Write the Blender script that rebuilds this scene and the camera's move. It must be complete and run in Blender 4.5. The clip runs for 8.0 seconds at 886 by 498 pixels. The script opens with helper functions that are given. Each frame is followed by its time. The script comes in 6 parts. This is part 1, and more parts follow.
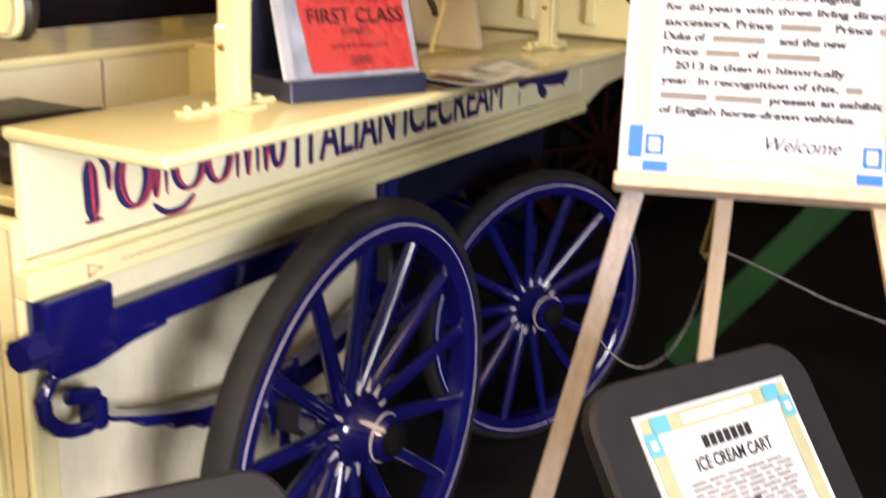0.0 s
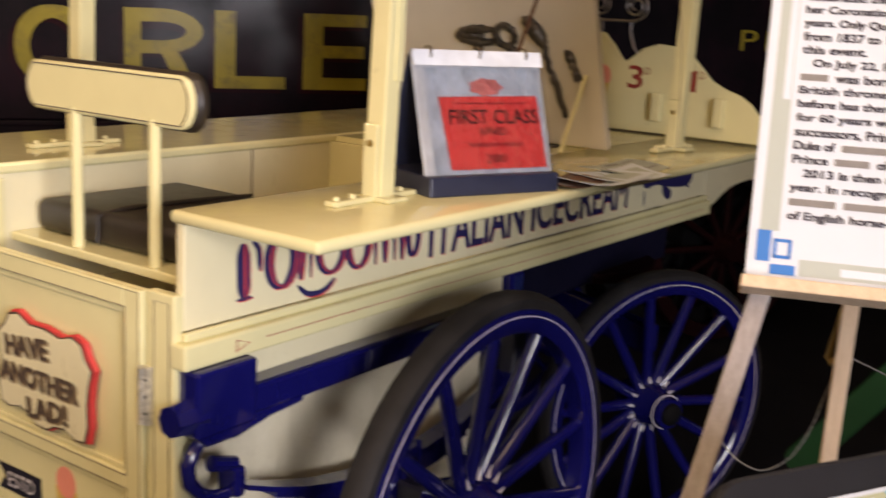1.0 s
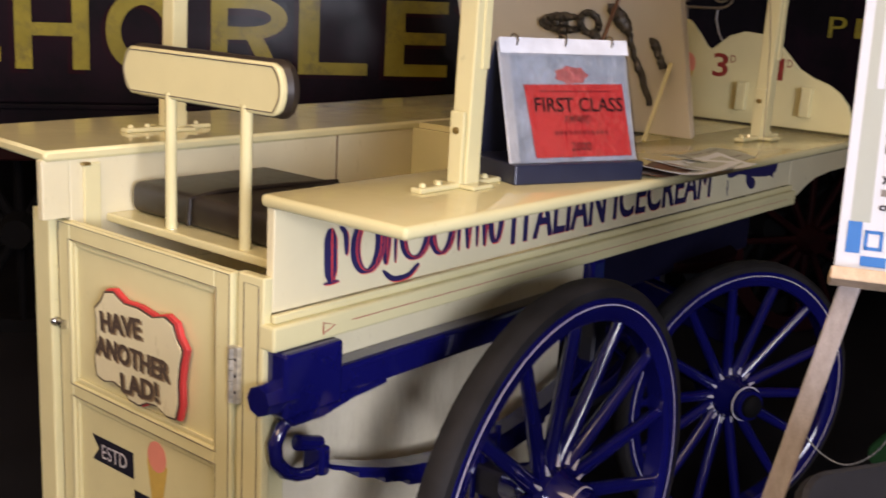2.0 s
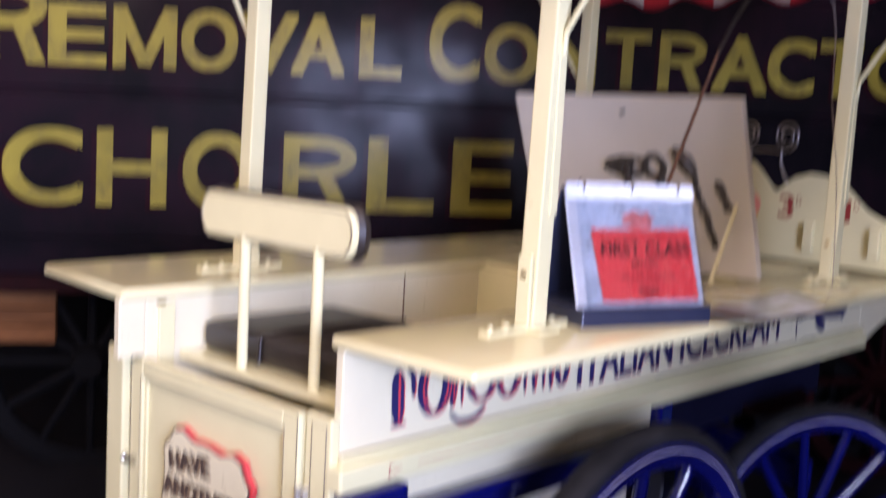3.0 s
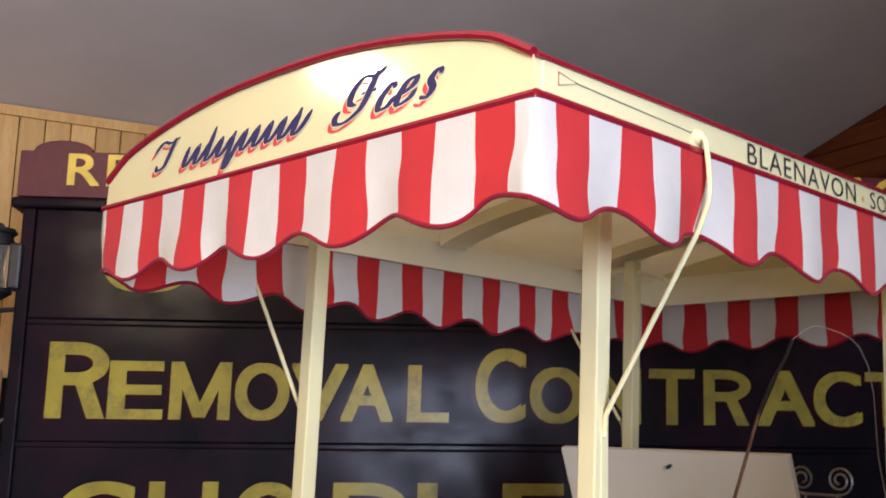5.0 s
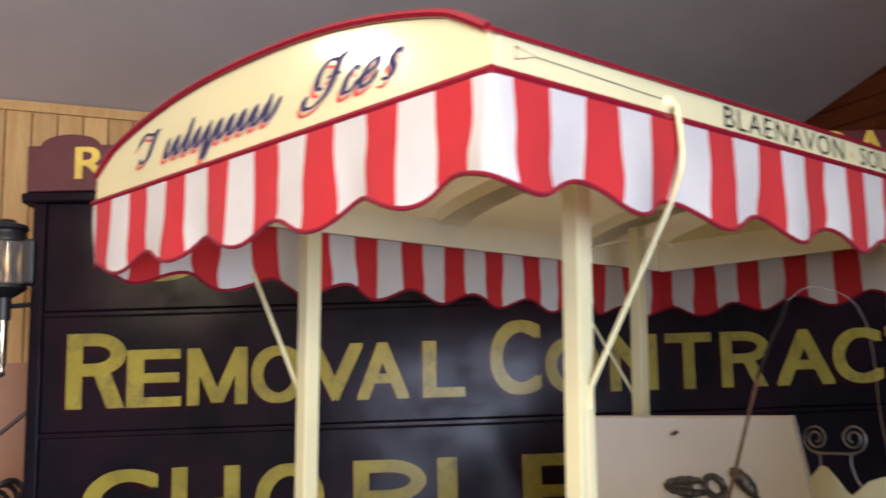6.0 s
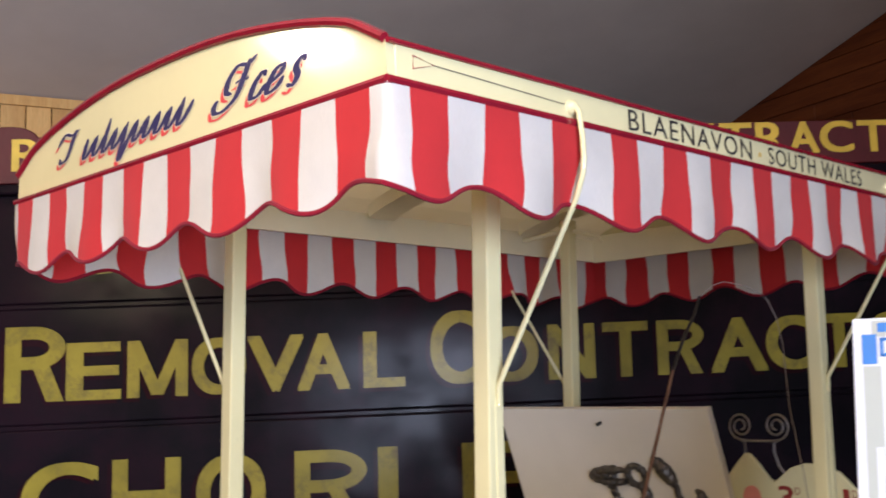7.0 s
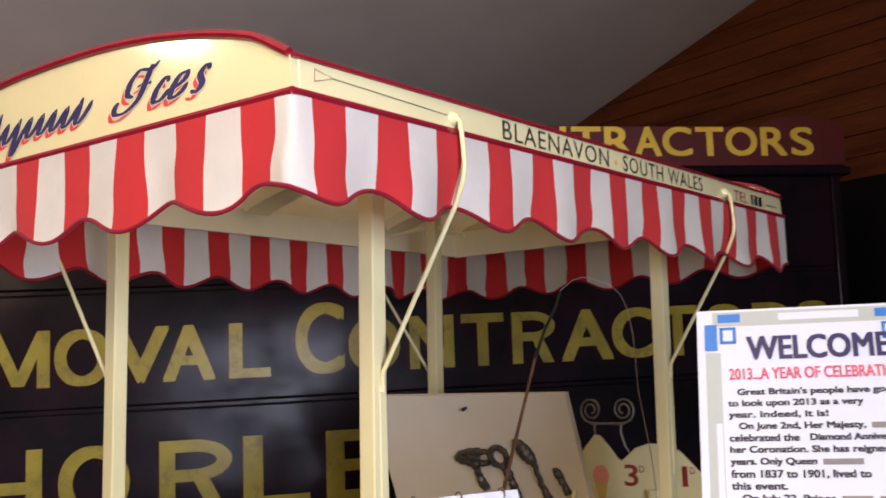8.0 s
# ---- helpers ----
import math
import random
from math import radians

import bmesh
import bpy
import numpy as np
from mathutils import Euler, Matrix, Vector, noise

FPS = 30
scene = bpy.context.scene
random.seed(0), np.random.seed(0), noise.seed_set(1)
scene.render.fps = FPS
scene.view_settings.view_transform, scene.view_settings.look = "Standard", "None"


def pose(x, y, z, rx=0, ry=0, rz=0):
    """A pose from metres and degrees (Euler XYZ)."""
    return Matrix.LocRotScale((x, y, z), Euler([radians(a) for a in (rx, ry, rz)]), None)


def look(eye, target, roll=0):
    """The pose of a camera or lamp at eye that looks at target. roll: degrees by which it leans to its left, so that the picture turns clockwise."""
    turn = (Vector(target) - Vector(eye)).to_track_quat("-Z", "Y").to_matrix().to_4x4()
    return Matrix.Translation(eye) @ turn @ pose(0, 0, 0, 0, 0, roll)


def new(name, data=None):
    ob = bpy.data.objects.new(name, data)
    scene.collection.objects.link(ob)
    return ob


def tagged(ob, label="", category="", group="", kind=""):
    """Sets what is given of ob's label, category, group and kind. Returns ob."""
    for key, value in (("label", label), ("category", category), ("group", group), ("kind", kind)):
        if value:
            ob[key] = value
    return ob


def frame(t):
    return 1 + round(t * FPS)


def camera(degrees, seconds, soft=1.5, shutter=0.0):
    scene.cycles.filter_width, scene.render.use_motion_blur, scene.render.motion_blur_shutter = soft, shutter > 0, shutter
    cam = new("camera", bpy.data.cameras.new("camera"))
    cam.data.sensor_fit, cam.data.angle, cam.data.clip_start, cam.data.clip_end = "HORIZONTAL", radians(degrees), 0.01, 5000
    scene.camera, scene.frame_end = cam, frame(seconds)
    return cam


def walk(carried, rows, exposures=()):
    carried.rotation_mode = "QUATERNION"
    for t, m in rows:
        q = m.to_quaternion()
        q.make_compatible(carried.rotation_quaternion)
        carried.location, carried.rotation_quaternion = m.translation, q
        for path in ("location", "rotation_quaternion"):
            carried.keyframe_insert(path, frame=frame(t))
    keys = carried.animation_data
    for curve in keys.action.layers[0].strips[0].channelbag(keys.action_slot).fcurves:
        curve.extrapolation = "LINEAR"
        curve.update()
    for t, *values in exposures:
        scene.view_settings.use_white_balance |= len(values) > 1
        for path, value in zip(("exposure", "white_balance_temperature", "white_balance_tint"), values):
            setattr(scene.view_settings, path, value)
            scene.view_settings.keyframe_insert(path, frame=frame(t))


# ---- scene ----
# The ice cream cart lies along x, its long lettered side in the plane y = 0, its door end at x = 0.
cam = camera(44.76, 8.0, soft=1.6, shutter=1.0)
ROWS = [  # seconds, eye, yaw to the left of +y, pitch up, roll
    (0.0, -1.2400, -1.5168, 1.7237, -61.410, -17.068, 2.368),
    (0.2, -1.2577, -1.5247, 1.7282, -60.445, -15.821, 2.496),
    (0.5, -1.2875, -1.5369, 1.7352, -58.738, -13.907, 2.802),
    (0.8, -1.3248, -1.5399, 1.7395, -56.389, -12.778, 3.048),
    (1.0, -1.3416, -1.5364, 1.7442, -54.995, -12.428, 3.255),
    (1.2, -1.3542, -1.5372, 1.7434, -53.877, -12.343, 3.396),
    (1.5, -1.3644, -1.5370, 1.7375, -52.620, -12.713, 3.537),
    (1.7, -1.3676, -1.5345, 1.7420, -51.970, -13.349, 3.473),
    (2.8, -1.3860, -1.5299, 1.7638, -47.410, -9.648, 2.971),
    (3.0, -1.3936, -1.5326, 1.7754, -47.310, -6.588, 3.162),
    (3.2, -1.4004, -1.5469, 1.7902, -47.053, -4.255, 3.049),
    (3.5, -1.4156, -1.5612, 1.8251, -46.501, -0.811, 2.748),
    (3.8, -1.4249, -1.5700, 1.8569, -45.927, 4.171, 3.097),
    (4.0, -1.4259, -1.5709, 1.8731, -45.915, 7.061, 2.924),
    (4.2, -1.4345, -1.5761, 1.9033, -45.522, 8.624, 2.519),
    (4.5, -1.4485, -1.5790, 1.9232, -44.752, 10.241, 2.109),
    (4.7, -1.4496, -1.5828, 1.9239, -44.542, 10.167, 1.963),
    (5.8, -1.3758, -1.6324, 1.9434, -42.242, 8.222, -0.238),
    (6.0, -1.3514, -1.6642, 1.9462, -42.227, 8.187, -0.911),
    (6.2, -1.3227, -1.6846, 1.9572, -43.296, 7.853, -1.413),
    (6.5, -1.2992, -1.7232, 1.9668, -44.370, 7.867, -2.071),
    (6.8, -1.2995, -1.7644, 1.9725, -44.355, 7.496, -2.093),
    (7.0, -1.3018, -1.7762, 1.9766, -44.208, 7.250, -1.443),
    (7.2, -1.3290, -1.7948, 1.9785, -45.737, 7.202, -1.123),
    (7.5, -1.4052, -1.8158, 1.9715, -49.604, 6.931, -1.396),
    (7.8, -1.4703, -1.8301, 1.9694, -51.731, 6.549, -1.859),
    (8.0, -1.5007, -1.8385, 1.9699, -52.415, 6.557, -1.908),
]


def aim(x, y, z, yaw, pitch, roll):
    a, b = radians(yaw), radians(pitch)
    ahead = (-math.sin(a) * math.cos(b), math.cos(a) * math.cos(b), math.sin(b))
    return look((x, y, z), (x + ahead[0], y + ahead[1], z + ahead[2]), roll)


EXPOSURES = [(0.0, 0.65, 8350, 23), (0.5, 0.35, 8350, 24), (1.0, -0.05, 8550, 26), (1.7, -0.15, 8150, 26), (2.8, 0.26, 6050, 36), (3.0, 0.34, 5850, 39), (3.5, 0.67, 5950, 42), (4.0, 0.50, 6500, 31), (4.5, 0.14, 6550, 25), (6.5, 0.17, 6500, 24), (7.5, 0.0, 6750, 25), (8.0, -0.05, 7050, 27)]
walk(cam, [(row[0], aim(*row[1:])) for row in ROWS], EXPOSURES)

# ---------------------------------------------------------------- world and light
world = bpy.data.worlds.new("world")
scene.world = world
world.use_nodes = True
sky = world.node_tree.nodes.new("ShaderNodeTexSky")
sky.sky_type, sky.sun_disc = "NISHITA", False
sky.sun_elevation, sky.sun_rotation = radians(35), radians(200)
world.node_tree.links.new(sky.outputs[0], world.node_tree.nodes["Background"].inputs[0])
world.node_tree.nodes["Background"].inputs[1].default_value = 0.08


def area(name, m, sx, sy, power, colour):
    data = bpy.data.lights.new(name, "AREA")
    data.shape, data.size, data.size_y, data.energy, data.color = "RECTANGLE", sx, sy, power, colour
    ob = new(name, data)
    ob.matrix_world = m
    return ob


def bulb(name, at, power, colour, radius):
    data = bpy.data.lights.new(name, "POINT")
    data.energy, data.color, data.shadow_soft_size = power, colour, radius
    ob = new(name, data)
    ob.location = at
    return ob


# daylight through the tall window behind the visitor
WINDOW_AT = Vector((-2.98, -5.63, 2.105))
daylight = area("window_daylight", look(WINDOW_AT, WINDOW_AT - Vector((-0.309, -0.951, 0))), 2.5, 2.3, 162, (0.63, 0.78, 0.98))
daylight.data.spread = radians(84)  # narrowed beam, added to dim the right-hand side
# warm lamps: one on the side towards which the door end faces, two unseen fills added without fixtures
area("hall_lamp", look((-3.1, 3.75, 4.25), (0.2, 0.3, 1.9)), 0.32, 0.10, 20, (1.0, 0.86, 0.62))
bulb("warm_fill_lamp", (-3.2, -0.7, 3.5), 250, (1.0, 0.85, 0.58), 0.70)
bulb("warm_fill_lamp", (-1.3, -1.3, 4.2), 150, (1.0, 0.90, 0.72), 0.85)

# ---------------------------------------------------------------- materials


class Nodes:
    """A small material builder."""

    def __init__(self, name, rough=0.5, metal=0.0, spec=0.5, coat=0.0):
        self.m = bpy.data.materials.new(name)
        self.m.use_nodes = True
        self.t = self.m.node_tree
        self.b = self.t.nodes["Principled BSDF"]
        self.b.inputs["Roughness"].default_value = rough
        self.b.inputs["Metallic"].default_value = metal
        self.b.inputs["Specular IOR Level"].default_value = spec
        self.b.inputs["Coat Weight"].default_value = coat
        self.b.inputs["Coat Roughness"].default_value = 0.08
        self.pos = self.t.nodes.new("ShaderNodeTexCoord").outputs["Object"]

    def link(self, a, b):
        self.t.links.new(a, b)

    def noise(self, scale, detail=4, rough=0.6, stretch=None):
        n = self.t.nodes.new("ShaderNodeTexNoise")
        n.inputs["Scale"].default_value, n.inputs["Detail"].default_value, n.inputs["Roughness"].default_value = scale, detail, rough
        src = self.pos
        if stretch:
            mp = self.t.nodes.new("ShaderNodeMapping")
            mp.inputs["Scale"].default_value = stretch
            self.link(src, mp.inputs[0])
            src = mp.outputs[0]
        self.link(src, n.inputs["Vector"])
        return n.outputs["Fac"]

    def ramp(self, fac, stops):
        r = self.t.nodes.new("ShaderNodeValToRGB")
        e = r.color_ramp.elements
        while len(e) < len(stops):
            e.new(0.5)
        for k, (p, c) in zip(e, stops):
            k.position, k.color = p, (*c, 1)
        self.link(fac, r.inputs[0])
        return r.outputs[0]

    def mix(self, fac, a, b, how="MIX"):
        x = self.t.nodes.new("ShaderNodeMix")
        x.data_type, x.blend_type = "RGBA", how
        for sock, val in ((x.inputs[0], fac), (x.inputs[6], a), (x.inputs[7], b)):
            if isinstance(val, (int, float)):
                sock.default_value = val
            elif isinstance(val, tuple):
                sock.default_value = (*val, 1)
            else:
                self.link(val, sock)
        return x.outputs[2]

    def bump(self, height, strength=0.2, dist=0.002):
        b = self.t.nodes.new("ShaderNodeBump")
        b.inputs["Strength"].default_value, b.inputs["Distance"].default_value = strength, dist
        self.link(height, b.inputs["Height"])
        self.link(b.outputs[0], self.b.inputs["Normal"])

    def rough(self, fac, lo, hi):
        r = self.t.nodes.new("ShaderNodeMapRange")
        r.inputs[3].default_value, r.inputs[4].default_value = lo, hi
        self.link(fac, r.inputs[0])
        self.link(r.outputs[0], self.b.inputs["Roughness"])

    def colour(self, c):
        if isinstance(c, tuple):
            self.b.inputs["Base Color"].default_value = (*c, 1)
        else:
            self.link(c, self.b.inputs["Base Color"])
        return self


def shade(c, k):
    return tuple(min(1, v * k) for v in c)


def paint(name, c, rough=0.25, wear=0.12, scale=3.0, coat=0.3, dirt=None, wave=0.0):
    """Brushed gloss paint: slow tone drift, fine brush relief and small dirt specks."""
    n = Nodes(name, rough, coat=coat)
    slow, fine = n.noise(scale, 5), n.noise(60, 3, stretch=(1, 1, 0.25))
    base = n.ramp(slow, [(0.3, shade(c, 1 - wear)), (0.7, shade(c, 1 + wear * 0.5))])
    specks = n.ramp(n.noise(38, 6, 0.75), [(0.66, (0, 0, 0)), (0.74, (1, 1, 1))])
    base = n.mix(specks, base, dirt or shade(c, 0.72))
    n.colour(base)
    n.rough(fine, rough * 0.7, rough * 1.5)
    if wave:  # uneven coats over old wood
        n.bump(n.noise(13, 5, 0.5), wave, 0.003)
    else:
        n.bump(fine, 0.12, 0.0008)
    return n.m


def wood(name, a, b, rough=0.55, axis=(6, 6, 0.6), scale=6, tone=0.35):
    n = Nodes(name, rough, spec=0.2)
    info = n.t.nodes.new("ShaderNodeObjectInfo")
    grain = n.noise(scale, 8, 0.65, stretch=axis)
    fine = n.noise(scale * 9, 4, 0.7, stretch=axis)
    c = n.mix(n.ramp(grain, [(0.35, (0, 0, 0)), (0.65, (1, 1, 1))]), a, b)
    c = n.mix(n.ramp(fine, [(0.45, (0, 0, 0)), (0.8, (0.5, 0.5, 0.5))]), c, shade(a, 0.6))
    per = n.ramp(info.outputs["Random"], [(0.0, (1 - tone,) * 3), (1.0, (1.0, 1.0, 1.0))])
    n.colour(n.mix(1.0, c, per, "MULTIPLY"))
    n.bump(fine, 0.25, 0.001)
    n.rough(fine, rough * 0.8, rough * 1.2)
    return n.m


def cloth(name, c):
    n = Nodes(name, 0.85, spec=0.2)
    w1, w2 = n.noise(900, 1, stretch=(1, 1, 0.08)), n.noise(900, 1, stretch=(0.08, 0.08, 1))
    slow = n.noise(7, 4)
    base = n.ramp(slow, [(0.3, shade(c, 0.9)), (0.7, c)])
    base = n.mix(n.ramp(w1, [(0.3, (0, 0, 0)), (0.8, (0.25,) * 3)]), base, shade(c, 0.7))
    n.colour(base)
    n.bump(w2, 0.2, 0.0006)
    n.b.inputs["Sheen Weight"].default_value = 0.1
    # some light comes through the canvas
    tr = n.t.nodes.new("ShaderNodeBsdfTranslucent")
    n.link(base, tr.inputs[0])
    mx = n.t.nodes.new("ShaderNodeMixShader")
    mx.inputs[0].default_value = 0.36
    n.link(n.b.outputs[0], mx.inputs[1])
    n.link(tr.outputs[0], mx.inputs[2])
    n.link(mx.outputs[0], n.t.nodes["Material Output"].inputs[0])
    return n.m


def plain(name, c, rough=0.5, metal=0.0, var=0.12, scale=25, bump=0.1, coat=0.0, spec=0.5):
    n = Nodes(name, rough, metal, spec=spec, coat=coat)
    f = n.noise(scale, 5)
    n.colour(n.ramp(f, [(0.3, shade(c, 1 - var)), (0.7, shade(c, 1 + var * 0.6))]))
    n.rough(f, rough * 0.8, min(1, rough * 1.2))
    n.bump(n.noise(scale * 8, 3), bump, 0.0008)
    return n.m


CREAM = paint("cream_paint", (0.695, 0.640, 0.365), 0.08, 0.08, wave=0.35)
SOFFIT = paint("matt_cream_paint", (0.88, 0.82, 0.58), 0.6, 0.08, coat=0.0)
def canvas_roof():
    """Cream painted canvas: daylight from above glows through it."""
    n = Nodes("cream_roof_canvas", 0.6, spec=0.2)
    c = n.ramp(n.noise(4, 5), [(0.3, (0.86, 0.80, 0.62)), (0.7, (0.92, 0.88, 0.72))])
    n.colour(c)
    n.bump(n.noise(300, 2), 0.1, 0.0005)
    tr = n.t.nodes.new("ShaderNodeBsdfTranslucent")
    n.link(c, tr.inputs[0])
    mx = n.t.nodes.new("ShaderNodeMixShader")
    mx.inputs[0].default_value = 0.8
    n.link(n.b.outputs[0], mx.inputs[1])
    n.link(tr.outputs[0], mx.inputs[2])
    n.link(mx.outputs[0], n.t.nodes["Material Output"].inputs[0])
    return n.m


ROOFCANVAS = canvas_roof()
GLOSSCREAM = paint("varnished_cream_paint", (0.695, 0.640, 0.365), 0.10, 0.06, coat=0.8, wave=0.20)
IVORY = paint("ivory_paint", (0.71, 0.650, 0.435), 0.28, 0.08)


def wrinkled_canvas():
    n = Nodes("pale_wrinkled_canvas", 0.75, spec=0.2)
    folds = n.noise(3.2, 4, 0.45, stretch=(1.6, 1.6, 0.7))
    c = n.ramp(n.noise(5, 6, 0.7), [(0.3, (0.58, 0.52, 0.37)), (0.7, (0.70, 0.645, 0.49))])
    c = n.mix(n.ramp(n.noise(17, 6, 0.75), [(0.58, (0, 0, 0)), (0.75, (0.5, 0.5, 0.5))]), c, (0.46, 0.40, 0.29))
    n.colour(c)
    n.bump(folds, 0.8, 0.05)
    return n.m


CANVAS = wrinkled_canvas()
BLUE = paint("royal_blue_paint", (0.0044, 0.0052, 0.088), 0.08, 0.2, coat=0.6, wave=0.25)
NAVY = plain("navy_letter_paint", (0.015, 0.013, 0.078), 0.55)
REDLINE = plain("red_letter_paint", (0.62, 0.05, 0.05), 0.55)
TRIM = plain("crimson_trim_paint", (0.25, 0.010, 0.022), 0.22, coat=0.4)
PIPING = cloth("crimson_cloth_piping", (0.36, 0.010, 0.030))
REDCLOTH = cloth("red_canvas", (0.70, 0.042, 0.045))
WHITECLOTH = cloth("white_canvas", (0.80, 0.785, 0.74))
WHITELINE = plain("white_line_paint", (0.62, 0.59, 0.62), 0.35)
RUBBER = plain("worn_black_rubber", (0.019, 0.018, 0.019), 0.65, var=0.45, scale=9, bump=0.3, spec=0.15)
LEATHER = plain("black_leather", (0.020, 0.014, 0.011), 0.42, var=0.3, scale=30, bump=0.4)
BLACKMETAL = plain("black_iron", (0.012, 0.012, 0.014), 0.45, var=0.2)
SILVERED = plain("dull_brass_plate", (0.55, 0.45, 0.30), 0.22, 1.0, var=0.3)
STEEL = plain("bright_steel", (0.62, 0.60, 0.56), 0.25, 1.0)
BRASSY = plain("aged_brass", (0.42, 0.30, 0.12), 0.35, 1.0)
DULLMETAL = plain("tarnished_metal", (0.10, 0.088, 0.075), 0.45, 0.7, var=0.4)
PINE = wood("varnished_pine", (0.68, 0.37, 0.12), (0.80, 0.50, 0.19), 0.5, axis=(5, 5, 0.5), scale=3, tone=0.25)
BROWNWOOD = wood("stained_brown_boards", (0.090, 0.020, 0.006), (0.17, 0.046, 0.012), 0.6, axis=(0.5, 0.5, 6), scale=2, tone=0.25)
EASELWOOD = wood("bare_beech", (0.62, 0.45, 0.31), (0.76, 0.59, 0.43), 0.55, axis=(8, 8, 0.8), scale=8, tone=0.1)
KNOTTYPINE = wood("old_orange_pine", (0.16, 0.060, 0.018), (0.30, 0.125, 0.040), 0.6, axis=(0.6, 0.6, 5), scale=5, tone=0.4)
# left easel leg only: the cool daylight on it is mixed into the wood colour
GREYWOOD = wood("daylight_greyed_beech", (0.28, 0.245, 0.235), (0.37, 0.33, 0.32), 0.55, axis=(8, 8, 0.8), scale=8, tone=0.1)
STICKWOOD = wood("dark_cane", (0.10, 0.045, 0.025), (0.17, 0.08, 0.04), 0.5)
CEILGREY = plain("grey_ceiling_paint", (0.64, 0.575, 0.53), 0.7, var=0.08, scale=1.5)
# for the unseen left and rear walls, kept pale to bounce light onto the cart
BOUNCEPALE = plain("pale_bounce_wall", (0.62, 0.59, 0.54), 0.8, var=0.1, scale=2)
# wall and floor near black: the gloom low in the hall is in these colours
DARKWALL = plain("shade_black_wall", (0.0068, 0.0062, 0.0066), 0.8, var=0.3, scale=3, spec=0.1)
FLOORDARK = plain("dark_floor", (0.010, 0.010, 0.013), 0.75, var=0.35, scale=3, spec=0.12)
CARDRED = plain("red_card", (0.85, 0.075, 0.075), 0.45, var=0.04)
FADEDINK = plain("faded_black_letter_paint", (0.040, 0.038, 0.034), 0.5)
INK = plain("black_ink", (0.016, 0.016, 0.02), 0.5)
CARDINK = plain("maroon_black_print", (0.075, 0.010, 0.014), 0.5)
BOARDINK = plain("faded_blue_black_print", (0.030, 0.030, 0.052), 0.5)
DARKRED = plain("dark_red_ink", (0.35, 0.02, 0.03), 0.5)
PAPER = plain("white_paper", (0.57, 0.63, 0.72), 0.5, var=0.03, scale=4)
GREYPAPER = plain("pale_grey_print", (0.38, 0.43, 0.41), 0.5, var=0.03)
PRINTBLUE = plain("blue_print", (0.002, 0.16, 0.52), 0.45, var=0.04)
PRINTCYAN = plain("cyan_print", (0.07, 0.33, 0.46), 0.45, var=0.04)
PRINTNAVY = plain("dark_blue_print", (0.012, 0.012, 0.085), 0.45)
PRINTPINK = plain("rose_print", (0.62, 0.09, 0.16), 0.45)
PRINTOLIVE = plain("olive_print", (0.36, 0.37, 0.24), 0.45)
BOARDWHITE = plain("white_board", (0.65, 0.60, 0.50), 0.6, var=0.06, scale=3)
PLASTICGREY = plain("charcoal_plastic", (0.015, 0.015, 0.018), 0.55, spec=0.2, var=0.12)
NAVYBASE = plain("navy_binder_base", (0.016, 0.020, 0.045), 0.4, var=0.1)
GREEN = paint("dark_green_paint", (0.006, 0.056, 0.019), 0.4, 0.2)
# red taken almost to black, with the shadow under the vehicles in the colour
SHADERED = plain("shade_darkened_red_paint", (0.016, 0.0018, 0.0025), 0.7, var=0.3, spec=0.12)
MATTBLACK = plain("matt_black_iron", (0.004, 0.004, 0.005), 0.8, var=0.3, spec=0.12)
SALMON = plain("salmon_paint", (0.78, 0.27, 0.20), 0.5, var=0.05)
AMBER = plain("ochre_paint", (0.60, 0.40, 0.10), 0.5, var=0.1)


def gold_letter():
    n = Nodes("yellow_letter_paint", 0.55, spec=0.25, coat=0.12)
    n.b.inputs["Coat Roughness"].default_value = 0.17
    wornmap = n.noise(7, 9, 0.78)
    c = n.ramp(n.noise(4, 5), [(0.3, (0.205, 0.167, 0.013)), (0.7, (0.340, 0.275, 0.028))])
    c = n.mix(n.ramp(wornmap, [(0.50, (0, 0, 0)), (0.66, (1, 1, 1))]), c, (0.15, 0.115, 0.024))
    n.colour(c)
    n.bump(wornmap, 0.2, 0.001)
    return n.m


def van_black(name="aged_black_coach_paint", tint=(0.0085, 0.0070, 0.0105)):
    n = Nodes(name, 0.5, spec=0.03, coat=0.15)
    n.b.inputs["Coat Roughness"].default_value = 0.17
    slow = n.noise(1.3, 6, 0.6)
    c = n.ramp(slow, [(0.3, shade(tint, 0.45)), (0.7, tint)])
    streak = n.noise(5, 6, 0.7, stretch=(1, 1, 0.25))
    c = n.mix(n.ramp(streak, [(0.55, (0, 0, 0)), (0.8, (0.5, 0.5, 0.5))]), c, (0.020, 0.012, 0.017))
    n.colour(c)
    stain = n.ramp(n.noise(2.6, 7, 0.7), [(0.42, (0, 0, 0)), (0.62, (0.8, 0.8, 0.8))])
    c = n.mix(stain, c, (0.016, 0.006, 0.011))
    n.colour(c)
    n.rough(streak, 0.38, 0.60)
    worn = n.t.nodes.new("ShaderNodeMapRange")
    worn.inputs[1].default_value, worn.inputs[2].default_value = 0.35, 0.68
    worn.inputs[3].default_value, worn.inputs[4].default_value = 0.05, 0.21
    n.link(n.noise(3.4, 8, 0.68, stretch=(1, 1, 1.4)), worn.inputs[0])
    n.link(worn.outputs[0], n.b.inputs["Coat Weight"])
    n.bump(n.noise(3.0, 9, 0.60), 0.20, 0.014)
    return n.m


